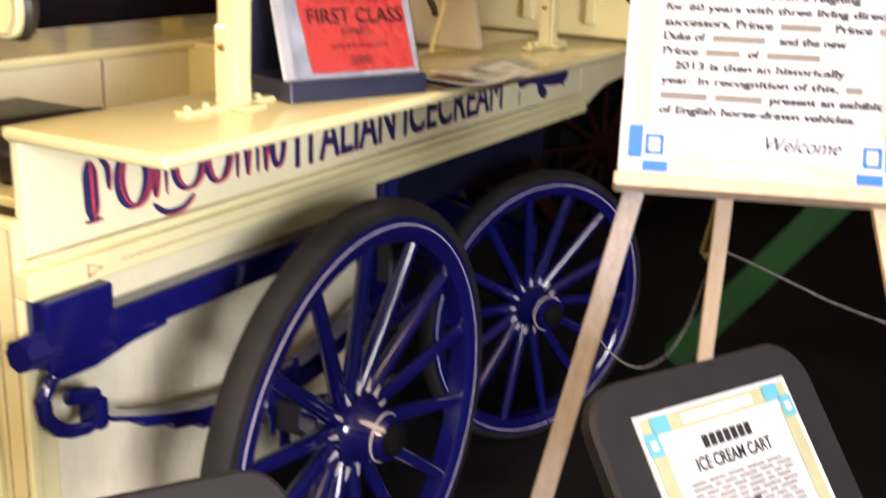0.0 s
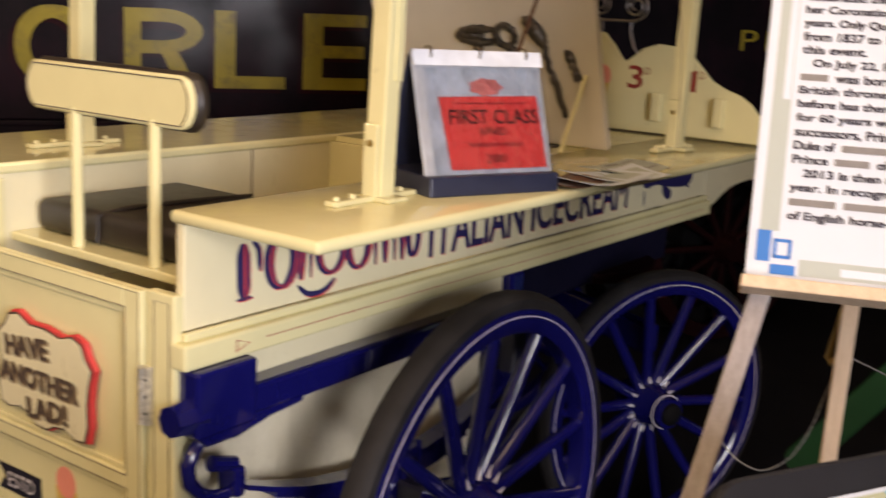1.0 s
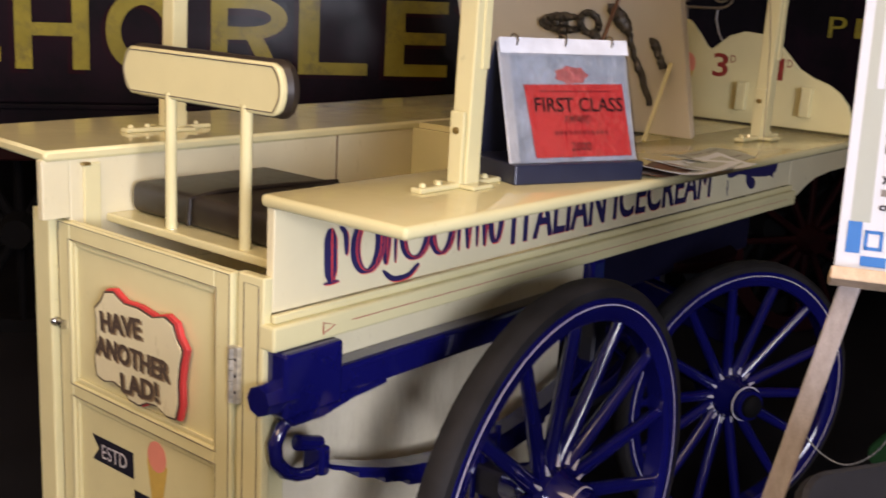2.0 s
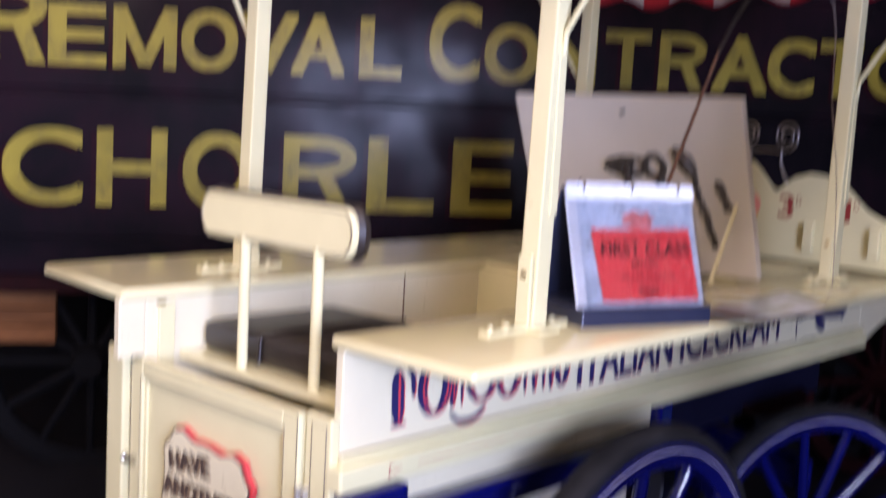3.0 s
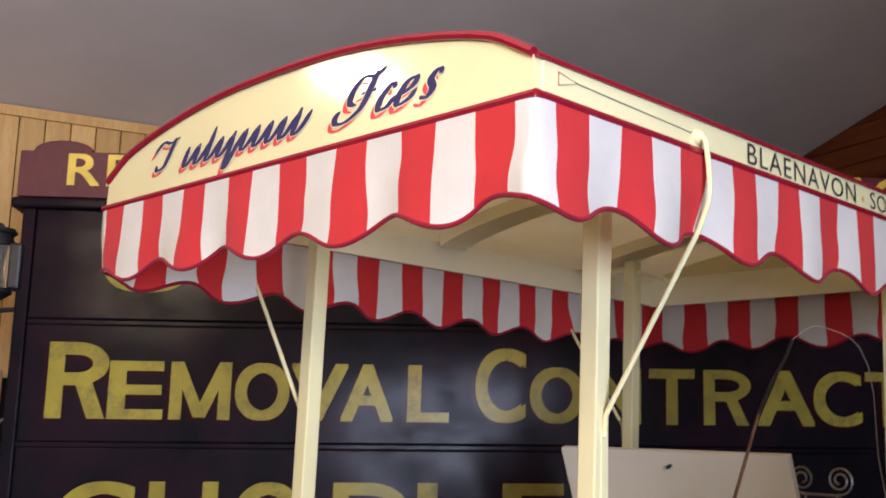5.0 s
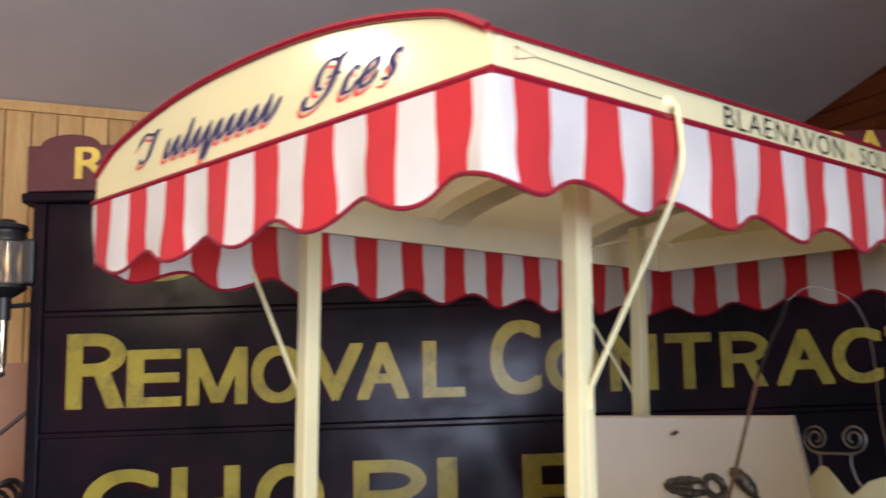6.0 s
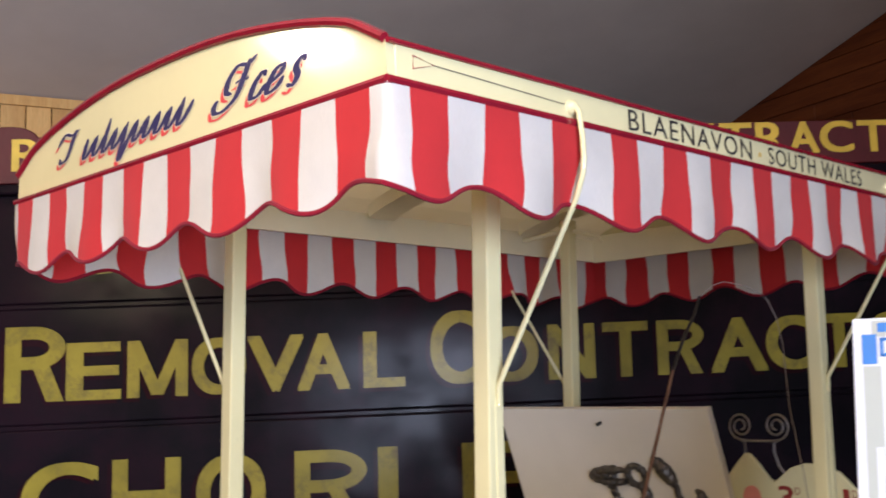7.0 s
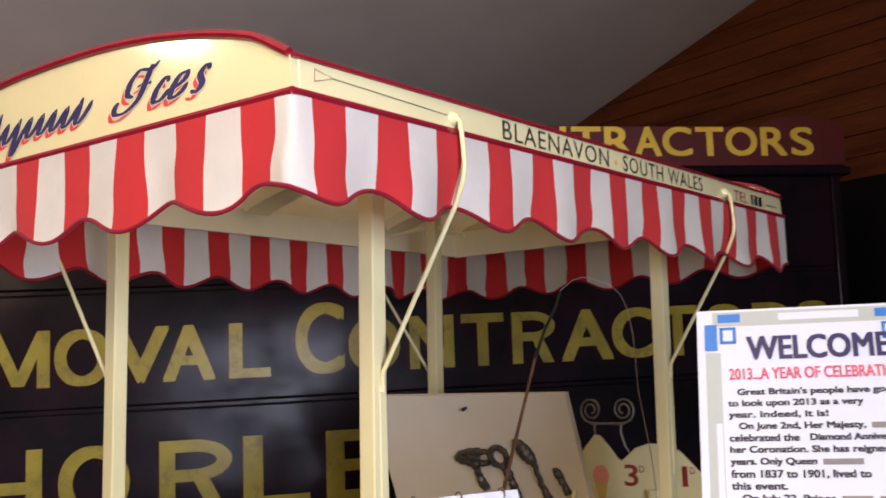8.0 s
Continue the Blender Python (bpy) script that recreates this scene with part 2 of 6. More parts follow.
VANBLACK, GOLD = van_black(), gold_letter()
FRESHGOLD = plain("bright_gold_letter_paint", (0.66, 0.46, 0.06), 0.45, var=0.2, scale=6)
MAROON = paint("maroon_board_paint", (0.085, 0.006, 0.008), 0.5, 0.25, coat=0.0)
GREENSHADE = van_black("dull_green_letter_shade", (0.010, 0.018, 0.008))
MAROONSHADE = van_black("dull_maroon_letter_shade", (0.032, 0.005, 0.008))


def clear_film():
    n = Nodes("clear_plastic_sleeve", 0.06)
    n.colour((0.9, 0.93, 0.97))
    gl = n.t.nodes.new("ShaderNodeBsdfGlossy")
    gl.inputs["Roughness"].default_value = 0.14
    tr = n.t.nodes.new("ShaderNodeBsdfTransparent")
    mx = n.t.nodes.new("ShaderNodeMixShader")
    mx.inputs[0].default_value = 0.21
    wv = n.noise(9, 3, 0.5)
    b = n.t.nodes.new("ShaderNodeBump")
    b.inputs["Strength"].default_value, b.inputs["Distance"].default_value = 0.6, 0.01
    n.link(wv, b.inputs["Height"])
    n.link(b.outputs[0], gl.inputs["Normal"])
    n.link(tr.outputs[0], mx.inputs[1])
    n.link(gl.outputs[0], mx.inputs[2])
    n.link(mx.outputs[0], n.t.nodes["Material Output"].inputs[0])
    return n.m


FILM = clear_film()


def lamp_glass():
    n = Nodes("lamp_glass", 0.05)
    n.b.inputs["Transmission Weight"].default_value = 0.9
    n.colour((0.9, 0.85, 0.75))
    return n.m


GLASS = lamp_glass()

# ---------------------------------------------------------------- mesh helpers
def part(name, bm, material, parent=None, label="", smooth=False):
    """Links a bmesh as one mesh object under a thing or a part."""
    me = bpy.data.meshes.new(name)
    bmesh.ops.recalc_face_normals(bm, faces=bm.faces)
    if smooth:
        for f in bm.faces:
            f.smooth = True
    bm.to_mesh(me)
    bm.free()
    for m in material if isinstance(material, (list, tuple)) else [material]:
        me.materials.append(m)
    ob = new(name, me)
    if smooth:
        me.set_sharp_from_angle(angle=radians(40))
    if parent is not None:
        ob.parent = parent
        if parent.type == "EMPTY":
            ob.matrix_parent_inverse = Matrix.Translation(-Vector(parent.location))
    return tagged(ob, label)


def thing(name, label, category, at=(0, 0, 0), group=""):
    ob = new(name)
    ob.location = at
    ob.empty_display_size = 0.1
    return tagged(ob, label, category, group)


def box(lo, hi, bev=0.0, bm=None, m=None, seg=2):
    own = bm is None
    b = bmesh.new()
    bmesh.ops.create_cube(b, size=1)
    for v in b.verts:
        v.co = Vector([l + (h - l) * (c + 0.5) for l, h, c in zip(lo, hi, v.co)])
    if bev:
        bmesh.ops.bevel(b, geom=b.edges[:], offset=bev, segments=seg, profile=0.5, affect="EDGES", clamp_overlap=True)
    if m is not None:
        b.transform(m)
    if own:
        return b
    join(bm, b)
    return bm


def join(bm, other):
    me = bpy.data.meshes.new("tmp")
    other.to_mesh(me)
    other.free()
    bm.from_mesh(me)
    bpy.data.meshes.remove(me)
    return bm


def rod(p, q, r0, r1=None, n=16, bm=None, caps=True):
    bm = bm or bmesh.new()
    p, q = Vector(p), Vector(q)
    m = Matrix.Translation((p + q) / 2) @ (q - p).to_track_quat("Z", "Y").to_matrix().to_4x4()
    bmesh.ops.create_cone(bm, cap_ends=caps, segments=n, radius1=r0, radius2=r0 if r1 is None else r1, depth=(q - p).length, matrix=m)
    return bm


def tube(pts, r, n=10, bm=None, closed=False):
    """A round bar along points; r may be a list."""
    bm = bm or bmesh.new()
    pts = [Vector(p) for p in pts]
    k = len(pts)
    rings, up = [], None
    for i, p in enumerate(pts):
        a = pts[(i - 1) % k] if closed or i else p
        b = pts[(i + 1) % k] if closed or i < k - 1 else p
        d = (b - a).normalized()
        if up is None:
            up = Vector((0, 0, 1)) if abs(d.z) < 0.9 else Vector((1, 0, 0))
        side = d.cross(up).normalized()
        up = side.cross(d).normalized()
        rr = r[i] if isinstance(r, (list, tuple)) else r
        rings.append([bm.verts.new(p + rr * (math.cos(t) * side + math.sin(t) * up)) for t in [2 * math.pi * j / n for j in range(n)]])
    for i in range(k if closed else k - 1):
        A, B = rings[i], rings[(i + 1) % k]
        for j in range(n):
            bm.faces.new((A[j], A[(j + 1) % n], B[(j + 1) % n], B[j]))
    if not closed:
        bm.faces.new(rings[0][::-1])
        bm.faces.new(rings[-1])
    return bm


def lathe(profile, n=48, m=None, bm=None):
    """Turns (radius, height) pairs round z."""
    b = bmesh.new()
    cols = []
    for j in range(n):
        t = 2 * math.pi * j / n
        cols.append([b.verts.new(Vector((r * math.cos(t), r * math.sin(t), h))) for r, h in profile])
    for j in range(n):
        A, B = cols[j], cols[(j + 1) % n]
        for i in range(len(profile) - 1):
            b.faces.new((A[i], B[i], B[i + 1], A[i + 1]))
    bmesh.ops.remove_doubles(b, verts=b.verts[:], dist=1e-5)
    if m is not None:
        b.transform(m)
    return b if bm is None else join(bm, b)


def plate(pts, thick, m=None, bev=0.0, bm=None):
    """A flat outline in x, y, extruded up by thick."""
    b = bmesh.new()
    f = b.faces.new([b.verts.new((x, y, 0)) for x, y in pts])
    r = bmesh.ops.extrude_face_region(b, geom=[f])
    bmesh.ops.translate(b, vec=(0, 0, thick), verts=[v for v in r["geom"] if isinstance(v, bmesh.types.BMVert)])
    if bev:
        bmesh.ops.bevel(b, geom=[e for e in b.edges if e.calc_face_angle(0) > 0.5], offset=bev, segments=1, affect="EDGES", clamp_overlap=True)
    if m is not None:
        b.transform(m)
    if bm is None:
        return b
    return join(bm, b)


def basis(origin, x, y, z=None):
    x, y = Vector(x).normalized(), Vector(y).normalized()
    z = Vector(z).normalized() if z else x.cross(y)
    m = Matrix((x, y, z)).transposed().to_4x4()
    return Matrix.Translation(origin) @ m


def lettering(name, body, w, h, m, material, parent, depth=0.0008, shear=0.0, bold=0.0, keep=False, label="", spacing=1.0, fat=0.0):
    """Painted or printed words in the built-in font, w wide and h high from the lower left corner of the pose m."""
    cu = bpy.data.curves.new(name, "FONT")
    cu.body, cu.size, cu.extrude, cu.shear, cu.offset, cu.resolution_u, cu.space_character = body, 1.0, 0.0, shear, bold, 8 if h > 0.1 else 3, spacing
    tmp = bpy.data.objects.new(name, cu)
    scene.collection.objects.link(tmp)
    bpy.context.view_layer.update()
    me = bpy.data.meshes.new_from_object(tmp.evaluated_get(bpy.context.evaluated_depsgraph_get()))
    bpy.data.objects.remove(tmp)
    bpy.data.curves.remove(cu)
    b = bmesh.new()
    b.from_mesh(me)
    bpy.data.meshes.remove(me)
    xs, ys = [v.co.x for v in b.verts], [v.co.y for v in b.verts]
    x0, y0, sx, sy = min(xs), min(ys), w / (max(xs) - min(xs)), h / (max(ys) - min(ys))
    if keep:
        sx = sy
    for v in b.verts:
        v.co = Vector(((v.co.x - x0) * sx, (v.co.y - y0) * sy, depth))
    if fat:  # a broader brush: the same strokes laid again a little aside
        solid = bmesh.new()
        me = bpy.data.meshes.new("tmp")
        b.to_mesh(me)
        for k, (dx, dy) in enumerate(((-1, -0.6), (1, -0.6), (-1, 0.6), (1, 0.6), (0, 0))):
            start = len(solid.verts)
            solid.from_mesh(me)
            solid.verts.ensure_lookup_table()
            for v in solid.verts[start:]:
                v.co += Vector((dx * fat, dy * fat, 0.00012 * k))
        bpy.data.meshes.remove(me)
        b.free()
        b = solid
    b.transform(m)
    return part(name, b, material, parent, label)


def bars(name, rows, m, material, parent, depth=0.0008, label=""):
    """Plain bars in the place of writing: (x, y, width, height) each."""
    if name != "lettering" and name != "lettering_shade":
        for row in rows[1:]:
            bars(name, [row], m, material, parent, depth, label)
        rows = rows[:1]
    b = bmesh.new()
    for x, y, w, h in rows:
        f = [b.verts.new(m @ Vector(c)) for c in ((x, y, depth), (x + w, y, depth), (x + w, y + h, depth), (x, y + h, depth))]
        b.faces.new(f)
    return part(name, b, material, parent, label)


def glide(pts, steps=7):
    """A smooth run through plane points."""
    out, k = [], len(pts)
    for i in range(k - 1):
        p0, p1, p2, p3 = (Vector(pts[min(max(j, 0), k - 1)]) for j in (i - 1, i, i + 1, i + 2))
        for n in range(steps):
            t = n / steps
            out.append(p1 + 0.5 * t * ((p2 - p0) + t * ((2 * p0 - 5 * p1 + 4 * p2 - p3) + t * (3 * p1 - p0 - 3 * p2 + p3))))
    return out + [Vector(pts[-1])]


def brush(bm, pts, thin, thick, m, lift=0.0, dx=0.0, dy=0.0):
    """A sign painter's stroke in the plane of m: broad where it runs upright, fine where it runs level, pointed at both ends."""
    run = glide([(x, y) for x, y in pts])
    rows, last = [], len(run) - 1
    for i, p in enumerate(run):
        d = (run[min(i + 1, last)] - run[max(i - 1, 0)]).normalized()
        w = (thin + (thick - thin) * abs(d.y) ** 1.5) / 2 * min(1.0, 0.35 + i / 5, 0.35 + (last - i) / 5)
        o = Vector((-d.y, d.x)) * w
        rows.append([bm.verts.new(m @ Vector((q.x + dx, q.y + dy, lift + 0.00002 * i))) for q in (p + o, p - o)])
    for a, b in zip(rows, rows[1:]):
        bm.faces.new((a[0], b[0], b[1], a[1]))


def sign_glyph(c, w, h, k, m):
    """A painted capital with a full bowl or a deep fork, w wide and h high, strokes k broad."""
    b = bmesh.new()

    def poly(pts, lift):
        b.faces.new([b.verts.new(m @ Vector((x, y, lift))) for x, y in pts])

    def bar(x0, y0, x1, y1, t, lift):
        poly([(x0, y0), (x0 + t, y0), (x1 + t, y1), (x1, y1)], lift)

    bar(0, 0, 0, h, k, 0.0)
    if c == "M":
        bar(w - k, 0, w - k, h, k, 0.0)
        bar(w / 2 - k * 0.48, h * 0.04, 0.0, h, k * 1.02, 0.0002)
        bar(w / 2 - k * 0.52, h * 0.04, w - k * 1.02, h, k * 1.02, 0.0004)
        return b
    ry, rx, cx, t = h * 0.285, w * 0.52, w * 0.46, k * 0.80
    poly([(k * 0.9, h - t), (cx, h - t), (cx, h), (k * 0.9, h)], 0.0002)
    poly([(k * 0.9, h - 2 * ry), (cx, h - 2 * ry), (cx, h - 2 * ry + t), (k * 0.9, h - 2 * ry + t)], 0.0002)
    arc = [radians(a) for a in range(-90, 91, 12)]
    outer = [(cx + rx * math.cos(a), h - ry + ry * math.sin(a)) for a in arc]
    inner = [(cx + (rx - k) * math.cos(a), h - ry + (ry - t) * math.sin(a)) for a in arc]
    for i in range(len(arc) - 1):
        poly([inner[i], outer[i], outer[i + 1], inner[i + 1]], 0.0002)
    bar(w * 0.68, 0, w * 0.42, h - 2 * ry + t * 0.5, k * 1.08, 0.0004)
    return b


def smooth_table(table, s):
    """Smooth reading of a short table of pairs."""
    for (a, u), (b, v) in zip(table, table[1:]):
        if s <= b:
            k = (s - a) / (b - a)
            return u + (v - u) * k
    return table[-1][1]

# ---------------------------------------------------------------- the hall
FLOOR = 0.02
BACK, ALONG = Vector((-0.309, -0.951, 0)), Vector((0.951, -0.309, 0))
EAVES = Vector((1.29, 5.42, 0))
RISE, GABLE = 0.25, 6.0


def roof_height(p):
    return 4.0 + RISE * (Vector(p) - EAVES).xy.dot(BACK.xy)


def hall(along, out):
    """A place in the hall: metres along the back wall from its datum, and metres out from it."""
    return EAVES + ALONG * along + BACK * out


def hall_setting():
    b = bmesh.new()
    q = [hall(-7.5, 0), hall(GABLE, 0), hall(GABLE, 13), hall(-7.5, 13)]
    lo = [b.verts.new((p.x, p.y, FLOOR - 0.1)) for p in q]
    hi = [b.verts.new((p.x, p.y, FLOOR)) for p in q]
    b.faces.new(hi), b.faces.new(lo[::-1])
    for i in range(4):
        b.faces.new((lo[i], lo[(i + 1) % 4], hi[(i + 1) % 4], hi[i]))
    tagged(part("floor", b, FLOORDARK), "hall floor with shade darkened into its colour", "floor", kind="structure")
    b = bmesh.new()
    q = [hall(-7.6, -0.1), hall(GABLE + 0.1, -0.1), hall(GABLE + 0.1, 13.1), hall(-7.6, 13.1)]
    lo = [b.verts.new((p.x, p.y, roof_height(p))) for p in q]
    hi = [b.verts.new((p.x, p.y, roof_height(p) + 0.12)) for p in q]
    b.faces.new(hi), b.faces.new(lo[::-1])
    for i in range(4):
        b.faces.new((lo[i], lo[(i + 1) % 4], hi[(i + 1) % 4], hi[i]))
    tagged(part("ceiling", b, CEILGREY), "sloping grey painted ceiling", "ceiling", kind="structure")

    def wall(name, a, c, material, label):
        d = (c - a).normalized()
        o = Vector((d.y, -d.x, 0)) * 0.1
        w = bmesh.new()
        low = [w.verts.new((p.x, p.y, FLOOR)) for p in (a, c, c + o, a + o)]
        top = [w.verts.new((p.x, p.y, roof_height(p) + 0.02)) for p in (a, c, c + o, a + o)]
        w.faces.new(low[::-1]), w.faces.new(top)
        for i in range(4):
            w.faces.new((low[i], low[(i + 1) % 4], top[(i + 1) % 4], top[i]))
        return tagged(part(name, w, material), label, "wall", kind="structure")

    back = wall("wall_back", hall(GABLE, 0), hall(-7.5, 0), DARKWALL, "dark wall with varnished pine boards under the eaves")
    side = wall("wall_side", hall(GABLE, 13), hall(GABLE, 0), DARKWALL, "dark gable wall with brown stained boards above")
    wall("wall_left", hall(-7.5, 0), hall(-7.5, 13), BOUNCEPALE, "plain unseen wall, pale to bounce light")
    # rear wall with one tall window
    rear = bmesh.new()
    m = basis(hall(0, 11.85), ALONG, (0, 0, 1), BACK)
    mid = (WINDOW_AT - EAVES).dot(ALONG)
    for x0, x1, z0, z1 in ((-7.5, mid - 1.27, FLOOR, 6.95), (mid + 1.27, GABLE, FLOOR, 6.95), (mid - 1.27, mid + 1.27, FLOOR, 0.92), (mid - 1.27, mid + 1.27, 3.29, 6.95)):
        box((x0, z0, 0.0), (x1, z1, 0.1), bm=rear, m=m)
    tagged(part("wall_rear", rear, BOUNCEPALE), "plain unseen wall behind the visitor, pale to bounce light", "wall", kind="structure")
    win = new("window_1")
    win.location = WINDOW_AT
    tagged(win, "tall daylit window in the rear wall", "window", kind="structure")
    for x0, x1, z0, z1 in ((mid - 1.27, mid - 1.24, 0.92, 3.29), (mid + 1.24, mid + 1.27, 0.92, 3.29), (mid - 1.24, mid + 1.24, 0.92, 0.95), (mid - 1.24, mid + 1.24, 3.26, 3.29)):
        part("window_frame", box((x0, z0, 0.02), (x1, z1, 0.08), 0.004, m=m), PINE, win)
    # upright pine boards
    for i in range(46):
        a = -4.4 + i * 0.165
        m = basis(hall(a, 0.0), ALONG, (0, 0, 1))
        part("plank", box((0.003, 2.2, 0.001), (0.162, 3.965, 0.018), 0.004, m=m, seg=1), PINE, back)
    # eaves batten
    part("batten", box((-4.4, 3.93, 0.02), (2.2, 4.0, 0.045), 0.004, m=basis(hall(0, 0), ALONG, (0, 0, 1))), PINE, back)
    # level brown boards on the gable, cut to the slope
    m = basis(hall(GABLE, 0), BACK, (0, 0, 1))
    for i in range(22):
        z0 = 3.18 + i * 0.15
        s0 = max(0.0, (z0 - 4.0) / RISE)
        while s0 < 9.0:
            ln = random.uniform(1.6, 3.0)
            b = box((s0 + 0.001, z0 + 0.002, 0.001), (min(9.0, s0 + ln) - 0.001, z0 + 0.148, random.uniform(0.014, 0.022)), 0.004, seg=1)
            cut = bmesh.ops.bisect_plane(b, geom=b.verts[:] + b.edges[:] + b.faces[:], plane_co=(0, 3.99, 0), plane_no=(-RISE, 1, 0), clear_outer=True)
            bmesh.ops.holes_fill(b, edges=[e for e in cut["geom_cut"] if isinstance(e, bmesh.types.BMEdge)])
            b.transform(m)
            if b.faces:
                part("board", b, BROWNWOOD, side)
            else:
                b.free()
            s0 += ln


hall_setting()

# ---------------------------------------------------------------- the removal van
VT = -0.6789
VM = basis((2.431, 1.965, 0), (math.cos(VT), math.sin(VT), 0.0184), (0, 0, 1), (math.sin(VT), -math.cos(VT), 0))


def removal_van():
    van = thing("removal_van", "old black horse-drawn removal van with yellow lettering", "van", VM @ Vector((0.3, FLOOR, -0.9)))
    body = part("body", box((-2.33, 1.02, -1.75), (3.0, 3.0, -0.02), 0.01, m=VM), VANBLACK, van)
    # long side: wide boards between rounded mouldings
    for z0, z1 in ((1.195, 1.853), (1.877, 2.423), (2.447, 2.98)):
        part("side_board", box((-2.27, z0, -0.02), (2.94, z1, 0.0), 0.009, m=VM), VANBLACK, van)
    for z in (1.18, 1.865, 2.435):
        part("moulding", box((-2.30, z - 0.0115, -0.02), (2.97, z + 0.0115, -0.007), 0.004, m=VM), VANBLACK, van)
    for x in (-2.33, 2.94):
        part("corner_post", box((x, 1.12, -0.06), (x + 0.06, 2.98, 0.016), 0.008, m=VM), VANBLACK, van)
    part("cornice", box((-2.38, 2.97, -1.8), (3.05, 3.02, 0.05), 0.012, m=VM), VANBLACK, van)
    # maroon name board with raised rounded ends
    pts = [(-2.36, 3.025)] + [(3.03, 3.025), (3.03, 3.25)]
    pts += [(2.76 + 0.25 * math.cos(radians(a)), 3.25 + 0.062 * math.sin(radians(a))) for a in range(0, 181, 20)]
    pts += [(-2.16 + 0.14 * math.cos(radians(a)), 3.25 + 0.055 * math.sin(radians(a))) for a in range(0, 181, 20)]
    pts += [(-2.36, 3.25)]
    board = part("name_board", plate(pts, 0.035, VM @ Matrix.Translation((0, 0, 0.0)), 0.004), MAROON, van, "maroon roof name board")
    at = lambda x, y, z=0.0: VM @ Matrix.Translation((x, y, z))
    lettering("lettering", "REMOVAL", 1.32, 0.155, at(-2.13, 3.085, 0.036), FRESHGOLD, board, fat=0.0045, spacing=1.15)
    for c, x0, x1 in (("C", 0.72, 0.90), ("O", 0.92, 1.12), ("N", 1.15, 1.33), ("T", 1.36, 1.53), ("R", 1.55, 1.71), ("A", 1.725, 1.885), ("C", 1.892, 2.07), ("T", 2.093, 2.263), ("O", 2.275, 2.469), ("R", 2.493, 2.658), ("S", 2.683, 2.826)):
        lettering("letter", c, x1 - x0 - 0.01, 0.158, at(x0 + 0.005, 3.085, 0.036), FRESHGOLD, board, fat=0.006)

    def letter(c, x0, x1, y0, y1):
        if c in "RM":
            k = 0.21 * (y1 - y0)
            for mat, dx, dy, dz, g in ((MAROONSHADE, -0.020, -0.018, 0.0006, 0.018), (GOLD, 0.0, 0.0, 0.0022, 0.0)):
                part("letter" if mat is GOLD else "letter_shade", sign_glyph(c, x1 - x0 + g, y1 - y0, k + g, at(x0 + dx, y0 + dy, dz)), mat, van)
            return
        lettering("letter_shade", c, x1 - x0 - 0.02, y1 - y0 - 0.01, at(x0 - 0.012, y0 - 0.013, 0.0006), MAROONSHADE, van, fat=0.012)
        lettering("letter", c, x1 - x0 - 0.022, y1 - y0 - 0.012, at(x0 + 0.011, y0 + 0.006, 0.0022), GOLD, van, fat=0.011)

    for c, x0, x1 in (("E", -1.87, -1.615), ("M", -1.587, -1.305), ("O", -1.285, -1.03), ("V", -1.025, -0.755), ("A", -0.785, -0.535), ("L", -0.469, -0.267),
                      ("O", 0.125, 0.39), ("N", 0.44, 0.675), ("T", 0.715, 0.945), ("R", 0.99, 1.235), ("A", 1.262, 1.555), ("C", 1.55, 1.80), ("T", 1.82, 2.05),
                      ("O", 2.08, 2.35), ("R", 2.39, 2.63), ("S", 2.66, 2.86)):
        letter(c, x0, x1, 1.985, 2.255)
    letter("R", -2.152, -1.868, 1.985, 2.340)
    letter("C", -0.142, 0.105, 1.985, 2.342)
    for c, x0, x1 in (("C", -2.065, -1.71), ("H", -1.65, -1.335), ("O", -1.263, -0.94), ("R", -0.803, -0.452), ("L", -0.406, -0.082), ("E", 0.0, 0.302), ("Y", 0.34, 0.68)):
        letter(c, x0, x1, 1.35, 1.70)
    # feet of the upper line of great letters, hidden higher up by the canopy
    for pts in ([(-1.905, 2.74), (-1.895, 2.67), (-1.84, 2.618), (-1.73, 2.603), (-1.63, 2.618), (-1.575, 2.66), (-1.560, 2.74)], [(-1.37, 2.72), (-1.35, 2.655), (-1.29, 2.614), (-1.21, 2.602), (-1.13, 2.614), (-1.08, 2.66), (-1.065, 2.72)], [(-0.95, 2.72), (-0.93, 2.66), (-0.87, 2.622), (-0.80, 2.612), (-0.73, 2.63), (-0.70, 2.70)]):
        for mat, lift, dy, k in ((GREENSHADE, 0.0010, -0.028, 1.3), (GOLD, 0.0030, 0.0, 1.0)):
            b = bmesh.new()
            brush(b, pts, 0.045 * k, 0.068 * k, VM, lift, 0.0, dy)
            part("swash", b, mat, van)
    lettering("lettering", "P", 0.10, 0.105, at(2.28, 1.59, 0.0016), GOLD, van)
    bars("lettering", [(2.43, 1.59, 0.08, 0.10), (2.55, 1.59, 0.08, 0.10)], at(0, 0, 0.0016), GOLD, van)
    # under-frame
    part("sole_bar", box((-2.35, 0.925, -0.22), (3.0, 1.018, -0.05), 0.01, m=VM), SHADERED, van)
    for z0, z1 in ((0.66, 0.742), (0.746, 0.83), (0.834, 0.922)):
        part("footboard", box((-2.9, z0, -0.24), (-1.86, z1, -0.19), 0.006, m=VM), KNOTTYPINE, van)
